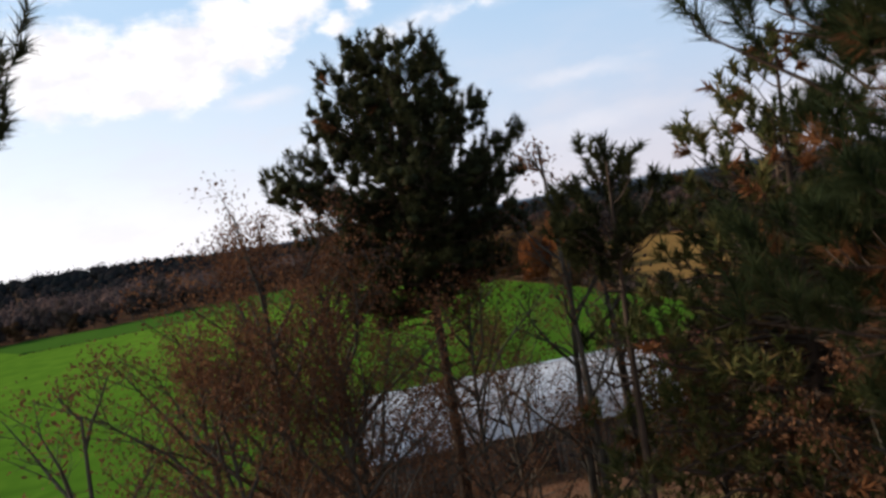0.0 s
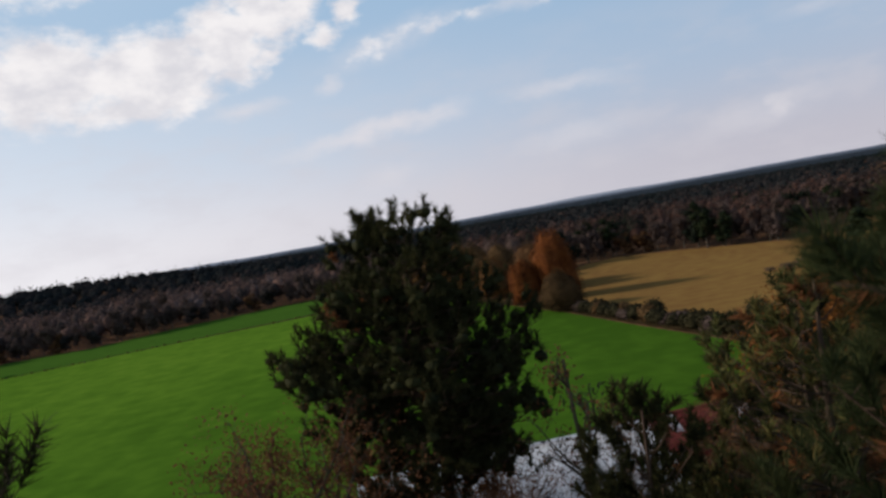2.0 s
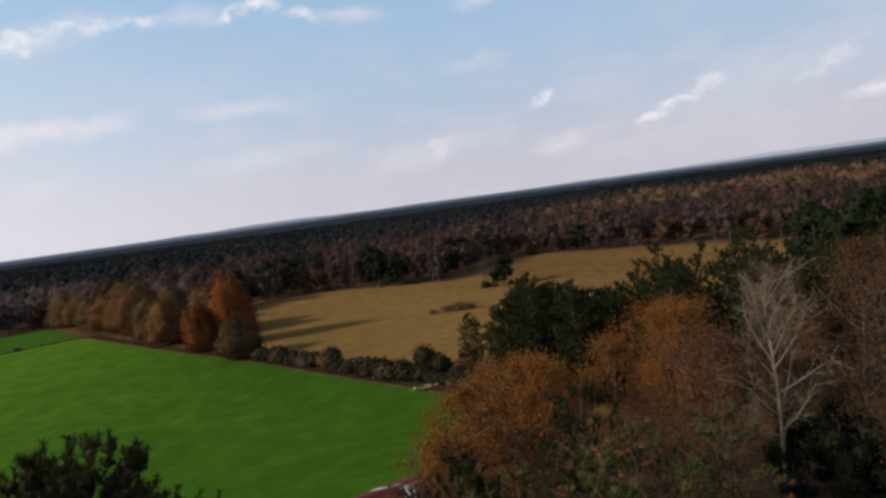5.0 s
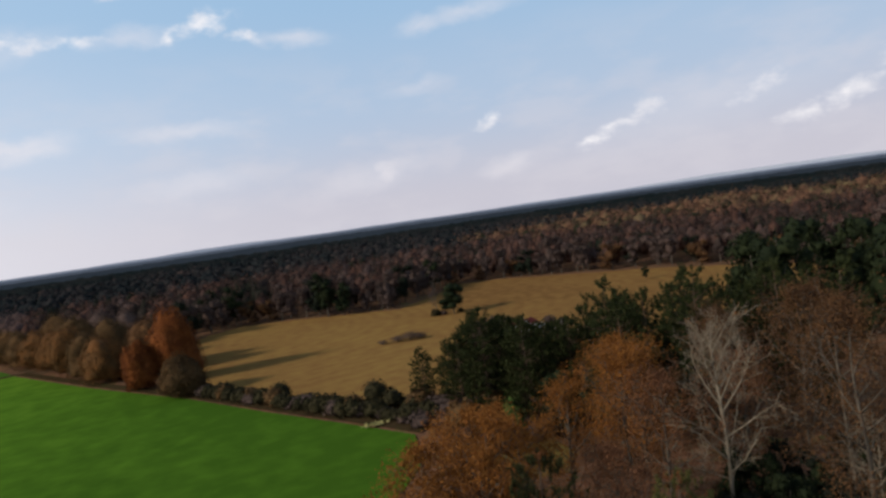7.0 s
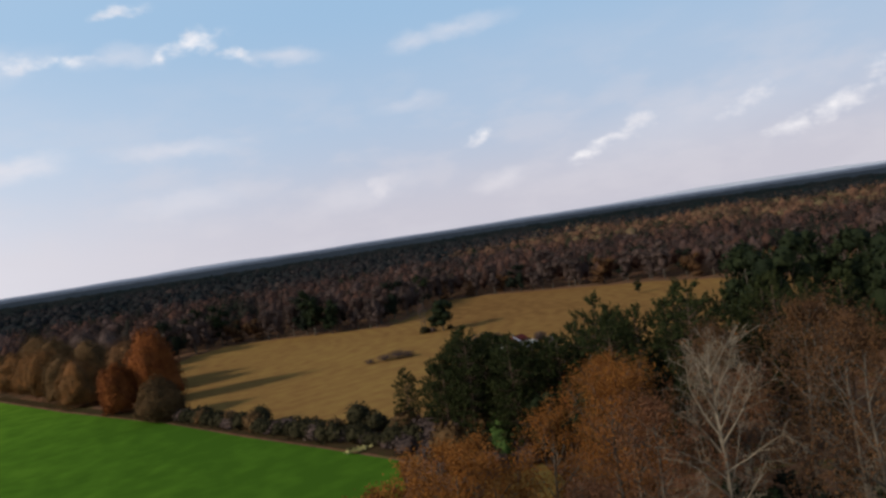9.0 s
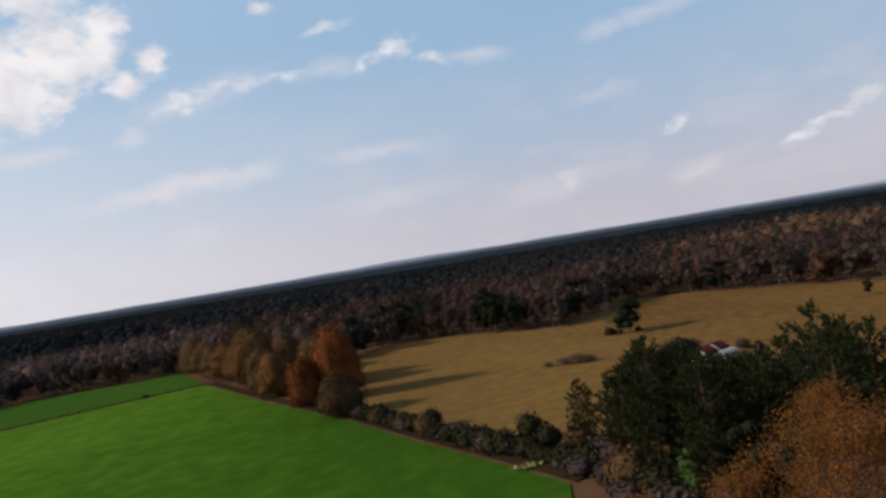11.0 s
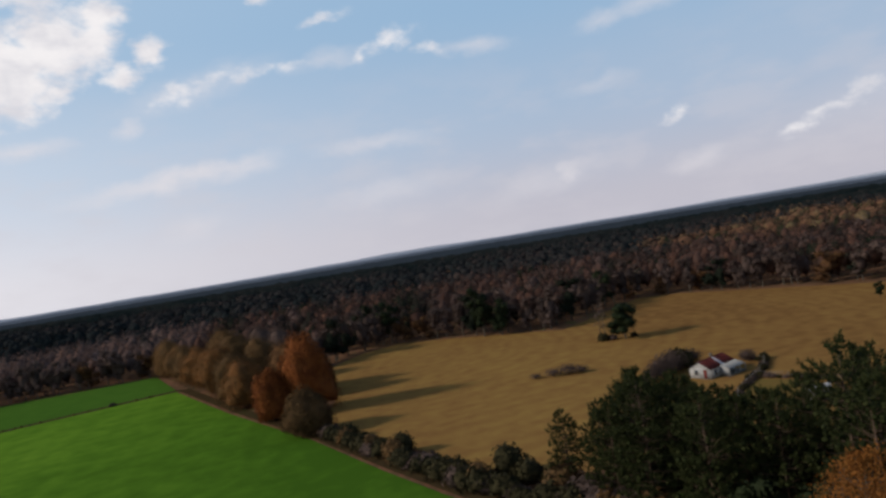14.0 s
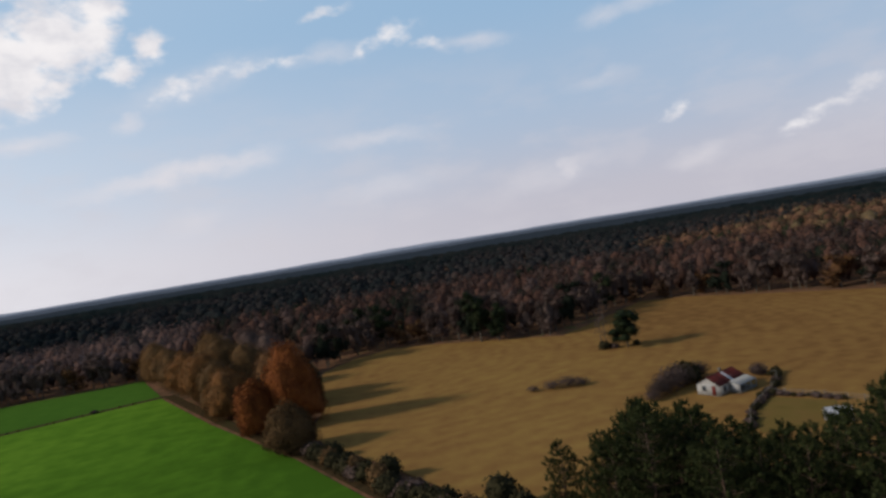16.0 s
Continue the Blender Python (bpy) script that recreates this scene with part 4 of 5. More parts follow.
r_h = np.random.default_rng(17)
for (ax, ay), (bx, by) in zip([(27, 170), (36, 141), (44, 118)], [(36, 141), (44, 118), (52, 98)]):
    n = int(math.hypot(bx - ax, by - ay) / 1.25)
    for i in range(n):
        u = (i + r_h.uniform(0.2, 0.8)) / n
        shrub(ax + (bx - ax) * u + 1.2 + r_h.uniform(-0.9, 0.9), ay + (by - ay) * u + r_h.uniform(-0.8, 0.8), r_h.uniform(0.6, 1.35), int(r_h.choice([0, 2, 0, 3, 0])))
for x, y, s, k in ((31.8, 163, 1.15, 0), (34.0, 157, 0.9, 0), (39.3, 143.5, 1.2, 1), (50.5, 119.5, 1.5, 1), (52.0, 116, 1.3, 0), (54, 108, 1.5, 3), (56, 104, 1.6, 2), (55, 99, 1.7, 2), (58, 98, 1.8, 2), (53, 103, 1.4, 2), (60, 92, 1.6, 0), (61, 88, 1.7, 1), (57, 94, 1.5, 2)):
    shrub(x, y, s, k)
r_b = np.random.default_rng(71)
for i in range(22):
    x, y = r_b.uniform(50, 60), r_b.uniform(80, 101)
    shrub(x, y, r_b.uniform(1.0, 1.9), int(r_b.choice([2, 3, 2, 0])), "tangled grey-brown brush at the end of the hedge", "brush by the hedge")
# ditch with rough grass across the green field
r_d = np.random.default_rng(23)
for i in range(95):
    u = (i + r_d.uniform(0, 1)) / 95
    x, y = -14 - 150 * u, 278.5 - 42 * u + 4 * math.sin(u * 3)
    if r_d.uniform() < 0.9:
        shrub(x, y + r_d.uniform(-0.4, 0.4), r_d.uniform(0.12, 0.26) if i != 12 else 0.6, 3 if i % 3 else 2, "low brown weeds along the field ditch", "ditch weeds")
dl = np.array([(-12 - 150 * u, 279.5 - 42 * u + 4 * math.sin(u * 3)) for u in np.linspace(0, 1, 40)])
dv = np.concatenate([np.c_[dl[:, 0], dl[:, 1] - 1.8, np.full(40, -1.80)], np.c_[dl[:, 0], dl[:, 1] + 1.8, np.full(40, -1.72)]])
di = np.arange(39)
tagged(new("ditch", Geo().add(dv, np.stack([di, di + 1, di + 41, di + 40], -1)).mesh("ditch", M_DITCH)), "narrow brown ditch line across the green field", "ditch", kind="structure")
# brown verge along the hedge, pale grass at the field end
hv = np.array([(-12.5, 279), (-3, 250), (8, 217), (17, 192), (26, 167.5), (35, 138), (43, 114), (48, 98)])
w = np.array([2.0, 2.2, 2.5, 3.0, 3.0, 2.4, 2.2, 3.0])
vv = np.concatenate([np.c_[hv[:, 0] - w * 0.1, hv[:, 1] - 0.05 * w, np.full(8, -1.78)], np.c_[hv[:, 0] + 3, hv[:, 1] + 1.0, np.full(8, -1.84)]])
vi = np.arange(7)
tagged(new("field_verge", Geo().add(vv, np.stack([vi, vi + 8, vi + 9, vi + 1], -1)).mesh("field_verge", M_VERGE)), "strip of rough brown grass along the hedge", "verge", kind="structure")
tagged(new("soil_patch", Geo().add([(-262, 255, -1.8), (-196, 288, -1.8), (-160, 289, -1.8), (-172, 297, -1.8), (-210, 318, -1.8), (-290, 300, -1.8)], [(0, 1, 2, 3), (0, 3, 4, 5)]).mesh("soil_patch", M_SOIL)), "bare pinkish-brown soil beside the wood", "soil", kind="structure")
hay = Geo()
r_y = np.random.default_rng(29)
leaves(hay, np.stack([44.6 + r_y.normal(size=160) * 0.9, 107.8 + r_y.normal(size=160) * 0.35, -1.6 + np.abs(r_y.normal(size=160)) * 0.18], -1), 0.28, r_y, 0.4)
tagged(new("dry_grass_clump", hay.mesh("dry_grass_clump", material("straw", [(0.30, 0.27, 0.10), (0.42, 0.38, 0.16)], 3.0))), "pale yellow clump of dry grass at the field edge", "grass", kind="stuff")

# ---- things in the hay field ----
PINE_FAR = [brush_pine_meshes("grove_pine_%d" % i, hh, prof, 100 + i, M_FAR_NEEDLE, wh, arms, 1.4, (0.4, 0.75), 0.42, 10, 0.058, (0.6, 1.05), 0.2, 4, ((0, 1.1), (2, 0.6), (6, 0.25), (14, 0.05)), 0.27, sides=3, spread_out=0.9) for i, (hh, prof, wh, arms) in enumerate((
    (18.5, ((0, 0.3), (1, 1.6), (2.5, 2.8), (5, 3.7), (9, 4.0), (13, 3.6), (15.5, 2.5)), 0.85, 9), (16.5, ((0, 0.3), (1, 1.4), (3, 2.8), (6, 3.9), (10, 4.2), (14.8, 3.2)), 0.8, 9), (20.5, ((0, 0.5), (0.8, 2.0), (2, 3.5), (4, 4.5), (7, 4.2), (10, 3.2), (12.5, 1.6)), 1.0, 7)))]
plant("lone_tree", *feather_tree_meshes("lone", 12.0, 5.0, 147, M_DARK_LEAF, 0.24, 3400, 0.1, 24, None, 0.62), 117, 199.5, -1.95, 0, 1.0, "lone dark evergreen tree standing in the hay field", "field trees")
plant("lone_tree", *oak_meshes("thin", 14.5, 2.0, 141, 0.4, 10, 3, 3, 0.2, 2, M_GREY_TWIGS, None, 0.15), 113.6, 205, -1.95, 0, 1.0, "thin half-bare tree beside the lone evergreen", "field trees")
plant("lone_tree", *oak_meshes("thin2", 9.0, 1.6, 142, 0.4, 9, 3, 3, 0.2, 2, M_GREY_TWIGS, None, 0.13), 111.6, 204, -1.95, 0, 1.0, "slender leafless tree beside the lone evergreen", "field trees")
for x, y, s, k in ((112, 203.5, 0.9, 0), (114.5, 202.5, 0.7, 2), (120, 200, 0.6, 0)):
    shrub(x, y, s, k, "bush under the lone field trees", "field bushes", -1.95)
for i, (x, y, s) in enumerate(((86.5, 173.5, 1.0), (83.0, 175, 0.8), (89.2, 172.6, 0.7), (79.0, 176.5, 0.55))):
    plant("thicket", *round_tree_meshes("thicket_%d" % i, 2.6, 3.2, 150 + i, M_GREY_TWIGS, 0.15, 900, 0.0, 9, None, False), x, y, -1.95, 50 * i, s, "dark leafless bramble thicket standing in the hay field", "field thickets", category="bush")

# ---- pine grove in front of the hay field ----
GROVE = [(54.8, 107.5, 1, 0.69), (58.5, 104, 1, 0.75), (62.7, 101.5, 1, 0.95), (60, 97, 0, 0.92), (64.5, 94, 1, 0.96), (56.7, 90, 0, 1.01), (58, 81, 0, 0.95), (67, 84, 1, 0.92), (63.9, 77.4, 0, 0.89), (68.5, 79, 0, 0.93),
         (65.8, 71.2, 2, 1.04), (61, 64, 0, 1.04), (65.5, 55.5, 2, 1.06), (70, 60, 1, 1.12), (78.5, 54, 2, 1.04), (86.7, 50.5, 2, 0.99), (92, 58, 0, 1.06), (72, 74, 1, 1.04), (73, 63.5, 0, 1.16), (69, 67.5, 0, 1.05),
         (80, 56.5, 0, 1.14), (78, 60.5, 0, 1.07), (66, 98, 1, 0.93), (70, 95, 1, 0.81), (74, 92, 1, 0.77), (78, 88, 1, 0.86), (82, 84, 0, 0.92), (72, 86, 1, 0.86), (76, 80, 0, 0.99), (68, 90, 1, 0.86),
         (62, 87, 1, 0.99), (74, 98, 1, 0.67), (85, 88, 1, 0.93), (70, 101, 1, 0.82), (66, 104, 1, 0.86), (60, 100, 1, 0.91), (57, 98, 1, 0.86), (80, 72, 0, 1.01), (63, 82, 1, 0.96), (61, 92, 1, 0.97)]
for i, (x, y, k, s) in enumerate(GROVE):
    pine(PINE_FAR[k], x, y, 53 * i, s, ["tall dark pine in the grove by the hay field", "bushy dark green pine in the grove", "tall pine with a high open crown"][k], "pine grove")
for i, (x, y, s) in enumerate(((59, 92, 0.6), (61.5, 84.5, 0.62), (65.5, 81, 0.66), (63, 93, 0.62), (66.5, 90, 0.6), (69, 75, 0.68), (62, 70, 0.66), (67, 68, 0.7), (71, 65, 0.72), (64.5, 60, 0.7), (69, 56, 0.75), (74, 58, 0.8), (76, 63, 0.8), (60, 76, 0.6), (82, 53, 0.8), (72, 69.5, 0.7))):
    plant("evergreen_tree", *DARK[i % 2], x, y, float(land(x, y)) - 0.1, 43 * i, s, "young dark evergreen under the grove pines", "grove understorey")
r_p = np.random.default_rng(37)
for i in range(24):
    a, d = radians(r_p.uniform(50, 68)), r_p.uniform(140, 200)
    x, y = math.sin(a) * d, math.cos(a) * d
    if inside(TAN_FIELD, [x], [y])[0] < -2:
        plant("evergreen_tree", *DARK[i % 2], x, y, float(land(x, y)) - 0.1, 71 * i, r_p.uniform(1.1, 1.45), "tall dark evergreen in the stand beyond the knoll", "far evergreen stand")
GREEN_BUSH = round_tree_meshes("green_bush", 6.0, 2.0, 88, M_BRIGHT_LEAF, 0.2, 900, 0.02, 9, None, True, 0.2, (0.7, 1.1), 0.75)
plant("bush", *GREEN_BUSH, 57.2, 84.0, float(land(57.2, 84.0)) - 0.05, 30, 1.0, "bright green bushy shrub under the pines", "hedge bushes", category="bush")
plant("bush", *GREEN_BUSH, 55.2, 80.5, float(land(55.2, 80.5)) - 0.05, 140, 0.7, "smaller bright green shrub under the pines", "hedge bushes", category="bush")
field("clearing", [(41, 66), (47, 82), (51, 90), (56, 88), (59.5, 80), (56, 70), (49, 62)], 4.0, 0.14, M_YARD, "rough olive-brown grass clearing between the trees", "grass")

# ---- golden and bare trees on the knoll's flank ----
GOLD = [oak_meshes("gold_%d" % i, hh, rad, 160 + i, 0.12, 17, 5, 4, 0.085, lf, mm, None, 0.2, 0.95, 0.011, 0.33, clump=cl) for i, (hh, rad, lf, cl, mm) in enumerate(((13.0, 4.2, 20, 0.15, M_GOLD), (14.5, 4.8, 20, 0.16, M_GOLD), (12.0, 3.9, 15, 0.12, M_RUST), (16.5, 4.6, 17, 0.1, M_DUN)))]
GOLD_LABEL = ["golden-leaved tree on the slope", "broad golden-orange tree on the slope", "rust-brown tree on the slope", "tall half-bare brown tree on the slope"]
for i, (x, y, k, s) in enumerate(((20.8, 34.6, 0, 1.0), (16.8, 35.2, 0, 0.93), (24.5, 36.0, 0, 0.9), (13.8, 31.0, 0, 0.82), (18.8, 32.0, 0, 0.9), (24.0, 42.0, 0, 0.95), (28.0, 44.0, 0, 0.9), (38.9, 41.5, 1, 1.0), (34.0, 43.0, 1, 0.88), (37.8, 36.5, 2, 1.05), (44.0, 45.0, 1, 1.0), (50.0, 33.0, 3, 1.12), (46.0, 27.5, 3, 1.05), (41.8, 24.0, 3, 1.0), (52.0, 42.0, 3, 1.05), (56.0, 60.5, 0, 1.15), (52.0, 55.0, 1, 1.0), (47.0, 36.5, 2, 1.1), (57.0, 36.0, 3, 1.1), (31.5, 36.0, 2, 0.7), (49.0, 50.0, 2, 1.1), (58.0, 47.0, 3, 1.0), (52.0, 24.0, 3, 1.1), (27.5, 31.0, 2, 0.8))):
    plant("autumn_tree", *GOLD[k], x, y, float(land(x, y)) - 0.1, 77 * i, s, GOLD_LABEL[k], "autumn trees on the slope")
for i, (x, y, s) in enumerate(((44.5, 29.5, 0.34), (47.5, 30.5, 0.38), (49.0, 27.0, 0.4), (42.8, 28.0, 0.3), (45.5, 33.5, 0.36), (50.5, 29.5, 0.42), (46.0, 24.5, 0.36), (43.5, 31.5, 0.3), (41.0, 29.0, 0.34), (38.5, 31.0, 0.3), (53.0, 31.0, 0.45), (48.0, 33.5, 0.42), (44.0, 36.0, 0.38), (42.5, 26.0, 0.34), (55.0, 27.0, 0.5), (50.0, 24.5, 0.45))):
    plant("evergreen_tree", *(EDGE[4] if i % 2 else DARK[0]), x, y, float(land(x, y)) - 0.1, 67 * i, s, "low brown undergrowth tree on the slope" if i % 2 else "low dark evergreen under the autumn trees", "slope undergrowth")
PALE = oak_meshes("pale", 15.6, 4.6, 180, 0.22, 22, 9, 8, 0.06, 0, M_GOLD, M_PALE_BARK, 0.15, 1.15, 0.009)
plant("bare_tree", *PALE, 40.1, 33.0, float(land(40.1, 33.0)) - 0.1, 20, 1.08, "leafless pale-barked tree with upswept branches", "bare trees", "pale grey bark")
plant("bare_tree", *PALE, 44.0, 24.5, float(land(44.0, 24.5)) - 0.1, 160, 0.62, "smaller leafless pale-barked tree", "bare trees", "pale grey bark")

# ---- trees round the start ----
MAIN = brush_pine_meshes("main_pine", 17.3, ((0, 0.25), (0.3, 0.75), (0.8, 1.3), (1.4, 1.8), (2.4, 2.3), (3.2, 3.1), (4.2, 2.9), (5.0, 2.5), (6.4, 2.0)), 201, M_NEEDLE, 0.36, 11, 4.2, (0.26, 0.5), 0.19, 58, 0.014, (0.72, 1.12), 0.19, 18, mass=0.16, brown=0.015, spread_out=0.65, reach_to=[(2.7, 3.4, 3.3), (2.9, 3.25, 3.4), (3.3, 3.6, 3.2), (2.6, 3.0, 2.6)])
pine(MAIN, -1.3, 16.4, 0, 1.0, "dark bushy pine with a bare lower trunk and dead branches", "knoll pines")
REACH = [(dd, math.radians(a), ln) for dd, a, ln in ((1.65, 212.9, 4.80), (1.6, 213.6, 4.71), (1.75, 212.2, 4.76), (1.5, 214.5, 4.63), (1.35, 215.5, 4.44), (1.7, 216.5, 4.33), (1.2, 217, 4.24), (0.3, 214, 3.70), (0.6, 216, 3.90), (0.1, 217, 3.50), (0.9, 214, 4.10), (0.8, 218, 3.90), (1.1, 213.5, 4.30), (-0.2, 215, 3.3), (0.35, 188, 2.9), (0.5, 191, 2.8), (0.3, 184, 2.7), (0.2, 128, 2.3), (0.5, 120, 2.4), (0.7, 136, 2.6), (0.4, 146, 2.4), (0.9, 112, 2.5), (-0.1, 138, 2.0), (1.9, 116, 2.8), (2.2, 138, 3.0), (2.6, 122, 3.0), (1.4, 124, 2.7), (1.7, 130, 2.8), (1.2, 118, 2.4), (2.0, 126, 2.9), (1.5, 140, 2.8), (2.4, 150, 3.2), (1.0, 134, 2.5))]
NEAR = brush_pine_meshes("near_pine", 16.5, ((0, 0.3), (0.6, 1.2), (1.5, 1.9), (3, 2.8), (5, 3.0), (7, 2.4)), 202, M_NEEDLE_DEEP, 0.36, 10, 3.6, (0.2, 0.42), 0.26, 115, 0.006, (0.7, 1.06), 0.2, 8, brown=0.06, reach_to=REACH, spread_out=0.6)
near_pine = pine(NEAR, 4.9, 4.3, 0, 1.0, "tall pine with long needle tufts and small cones", "knoll pines")
pine(brush_pine_meshes("left_pine", 16.6, ((0, 0.6), (0.4, 1.9), (1.0, 2.6), (2.0, 2.6), (2.8, 1.6), (4.0, 1.0)), 203, M_NEEDLE, 0.5, 8, 2.8, (0.22, 0.42), 0.24, 60, 0.011, trunk_r=0.18, dead=8), -6.4, 6.0, 0, 1.0, "tall pine with drooping outer tufts", "knoll pines")
pine(brush_pine_meshes("slim_pine", 13.5, ((0, 0.2), (0.5, 0.7), (1.2, 1.0), (2.2, 0.6)), 205, M_NEEDLE, 0.4, 5, 3.2, (0.22, 0.42), 0.21, 56, 0.016, trunk_r=0.11, dead=8), 2.5, 11.5, 0, 1.0, "slender young pine with a bare lower trunk", "knoll pines")
LOW = [brush_pine_meshes("low_pine_%d" % i, hh, prof, 210 + i, mm, 0.62, 8, 2.3, (0.22, 0.42), 0.23, 30, 0.024, (0.6, 1.08), 0.16, 6, brown=br) for i, (hh, prof, mm, br) in enumerate((
    (14.0, ((0, 0.2), (0.8, 1.1), (2, 2.2), (4, 3.4), (6.5, 3.9), (10, 3.2)), M_NEEDLE_SUN, 0.16), (12.0, ((0, 0.2), (0.8, 1.0), (2, 1.9), (4, 3.0), (6, 3.4), (9, 2.8)), M_NEEDLE_SUN, 0.2), (14.0, ((0, 0.2), (0.8, 1.1), (2, 1.9), (4, 2.9), (6, 3.4), (9.5, 2.8)), M_NEEDLE, 0.08)))]
for i, (x, y, k, s) in enumerate(((8.3, 18.0, 2, 1.0), (16.5, 23.1, 2, 0.96), (11.5, 20.5, 0, 0.85), (11.5, 14.0, 0, 1.05), (5.9, 12.2, 0, 1.07), (8.6, 9.6, 0, 1.05), (14.5, 17.5, 1, 0.9), (12.5, 27.0, 1, 0.75), (21.0, 20.0, 0, 0.85), (6.0, 24.0, 1, 0.62))):
    pine(LOW[k], x, y, 61 * i, s, "young dark green pine on the knoll" if k == 2 else "young yellow-green pine with browning needles", "young pines")
KNOLL = [oak_meshes("knoll_%d" % i, hh, rad, 230 + i, 0.3, bo, 6, 4, ls, lf, mm, None, 0.11, 0.9, 0.005, 0.15) for i, (hh, rad, bo, ls, lf, mm) in enumerate(((13.8, 2.5, 20, 0.055, 9, M_RUST), (14.6, 1.5, 13, 0.045, 3, M_RUST), (11.8, 2.6, 12, 0.05, 2, M_RUST), (8.0, 2.4, 13, 0.06, 6, M_BROWN), (13.8, 3.2, 24, 0.038, 15, M_RUST), (12.0, 1.9, 12, 0.05, 1, M_GREY_TWIGS)))]
KNOLL_LABEL = ["slender oak with rust-brown leaves", "thin nearly leafless birch-like tree", "small forked tree with a few red leaves", "low brown-leaved scrub tree", "leafy oak with fine rust-brown leaves", "pale twiggy half-bare young tree"]
for i, (x, y, k, s) in enumerate(((-3.4, 14.8, 4, 0.95), (-4.0, 13.0, 4, 1.0), (-2.8, 12.0, 4, 0.9), (-5.3, 14.5, 4, 0.85), (1.8, 13.4, 1, 1.04), (-6.9, 10.4, 2, 1.0), (-3.6, 17.0, 2, 0.9), (2.5, 20.0, 1, 0.72), (4.2, 22.0, 1, 0.75), (-1.5, 20.5, 0, 0.62), (0.8, 12.0, 3, 0.9), (4.5, 14.5, 3, 1.1), (6.5, 16.0, 3, 1.2), (9.5, 22.0, 3, 1.2), (11.0, 25.0, 0, 0.6), (14.0, 29.0, 0, 0.6), (9.0, 28.5, 3, 0.9), (5.5, 29.0, 1, 0.6), (17.5, 31.0, 0, 0.75), (18.5, 27.0, 3, 1.2), (-7.5, 22.0, 3, 0.8), (-9.5, 27.0, 3, 0.7), (12.0, 20.0, 2, 0.8), (3.0, 26.0, 3, 0.7), (1.0, 23.0, 2, 0.7), (-5.0, 24.0, 2, 0.65), (21.0, 27.0, 0, 0.75), (24.0, 25.0, 0, 0.8), (7.5, 32.0, 2, 0.6), (5.2, 9.5, 0, 0.78), (8.0, 9.0, 0, 0.8), (10.2, 11.5, 0, 0.85), (6.8, 13.5, 0, 0.85), (9.8, 16.5, 0, 0.85), (1.9, 14.6, 5, 1.15), (2.9, 15.6, 5, 1.05), (-4.6, 10.6, 4, 0.85), (3.7, 19.6, 1, 0.84), (0.4, 18.6, 4, 0.74), (-2.7, 11.3, 4, 0.8), (-5.6, 12.0, 4, 0.85), (-0.3, 14.4, 4, 0.86), (10.4, 29.0, 0, 0.66), (12.2, 31.0, 0, 0.68), (13.6, 33.0, 0, 0.7), (11.6, 33.5, 0, 0.62), (15.0, 34.5, 0, 0.72))):
    plant("knoll_tree", *KNOLL[k], x, y, float(land(x, y)) - 0.1, 97 * i, s, KNOLL_LABEL[k], "small trees on the knoll")

# ---- barn on the knoll's flank ----
def sheet_mesh(name, width, length, mat, waves=5):
    """One corrugated roof sheet, lying along y, with its thickness."""
    n = waves * 4 + 1
    xs = np.linspace(-width / 2, width / 2, n)
    z = 0.018 * np.sin(np.linspace(0, waves * 2 * np.pi, n))
    v = np.concatenate([np.c_[xs, np.zeros(n), z], np.c_[xs, np.full(n, length), z], np.c_[xs, np.zeros(n), z - 0.012], np.c_[xs, np.full(n, length), z - 0.012]])
    i = np.arange(n - 1)
    f = np.concatenate([np.stack([i, i + 1, i + 1 + n, i + n], -1), np.stack([i + 2 * n, i + 3 * n, i + 1 + 3 * n, i + 1 + 2 * n], -1), np.stack([i, i + 2 * n, i + 1 + 2 * n, i + 1], -1), np.stack([i + n, i + n + 1, i + 1 + 3 * n, i + 3 * n], -1)])
    return Geo().add(v, f).mesh(name, mat)


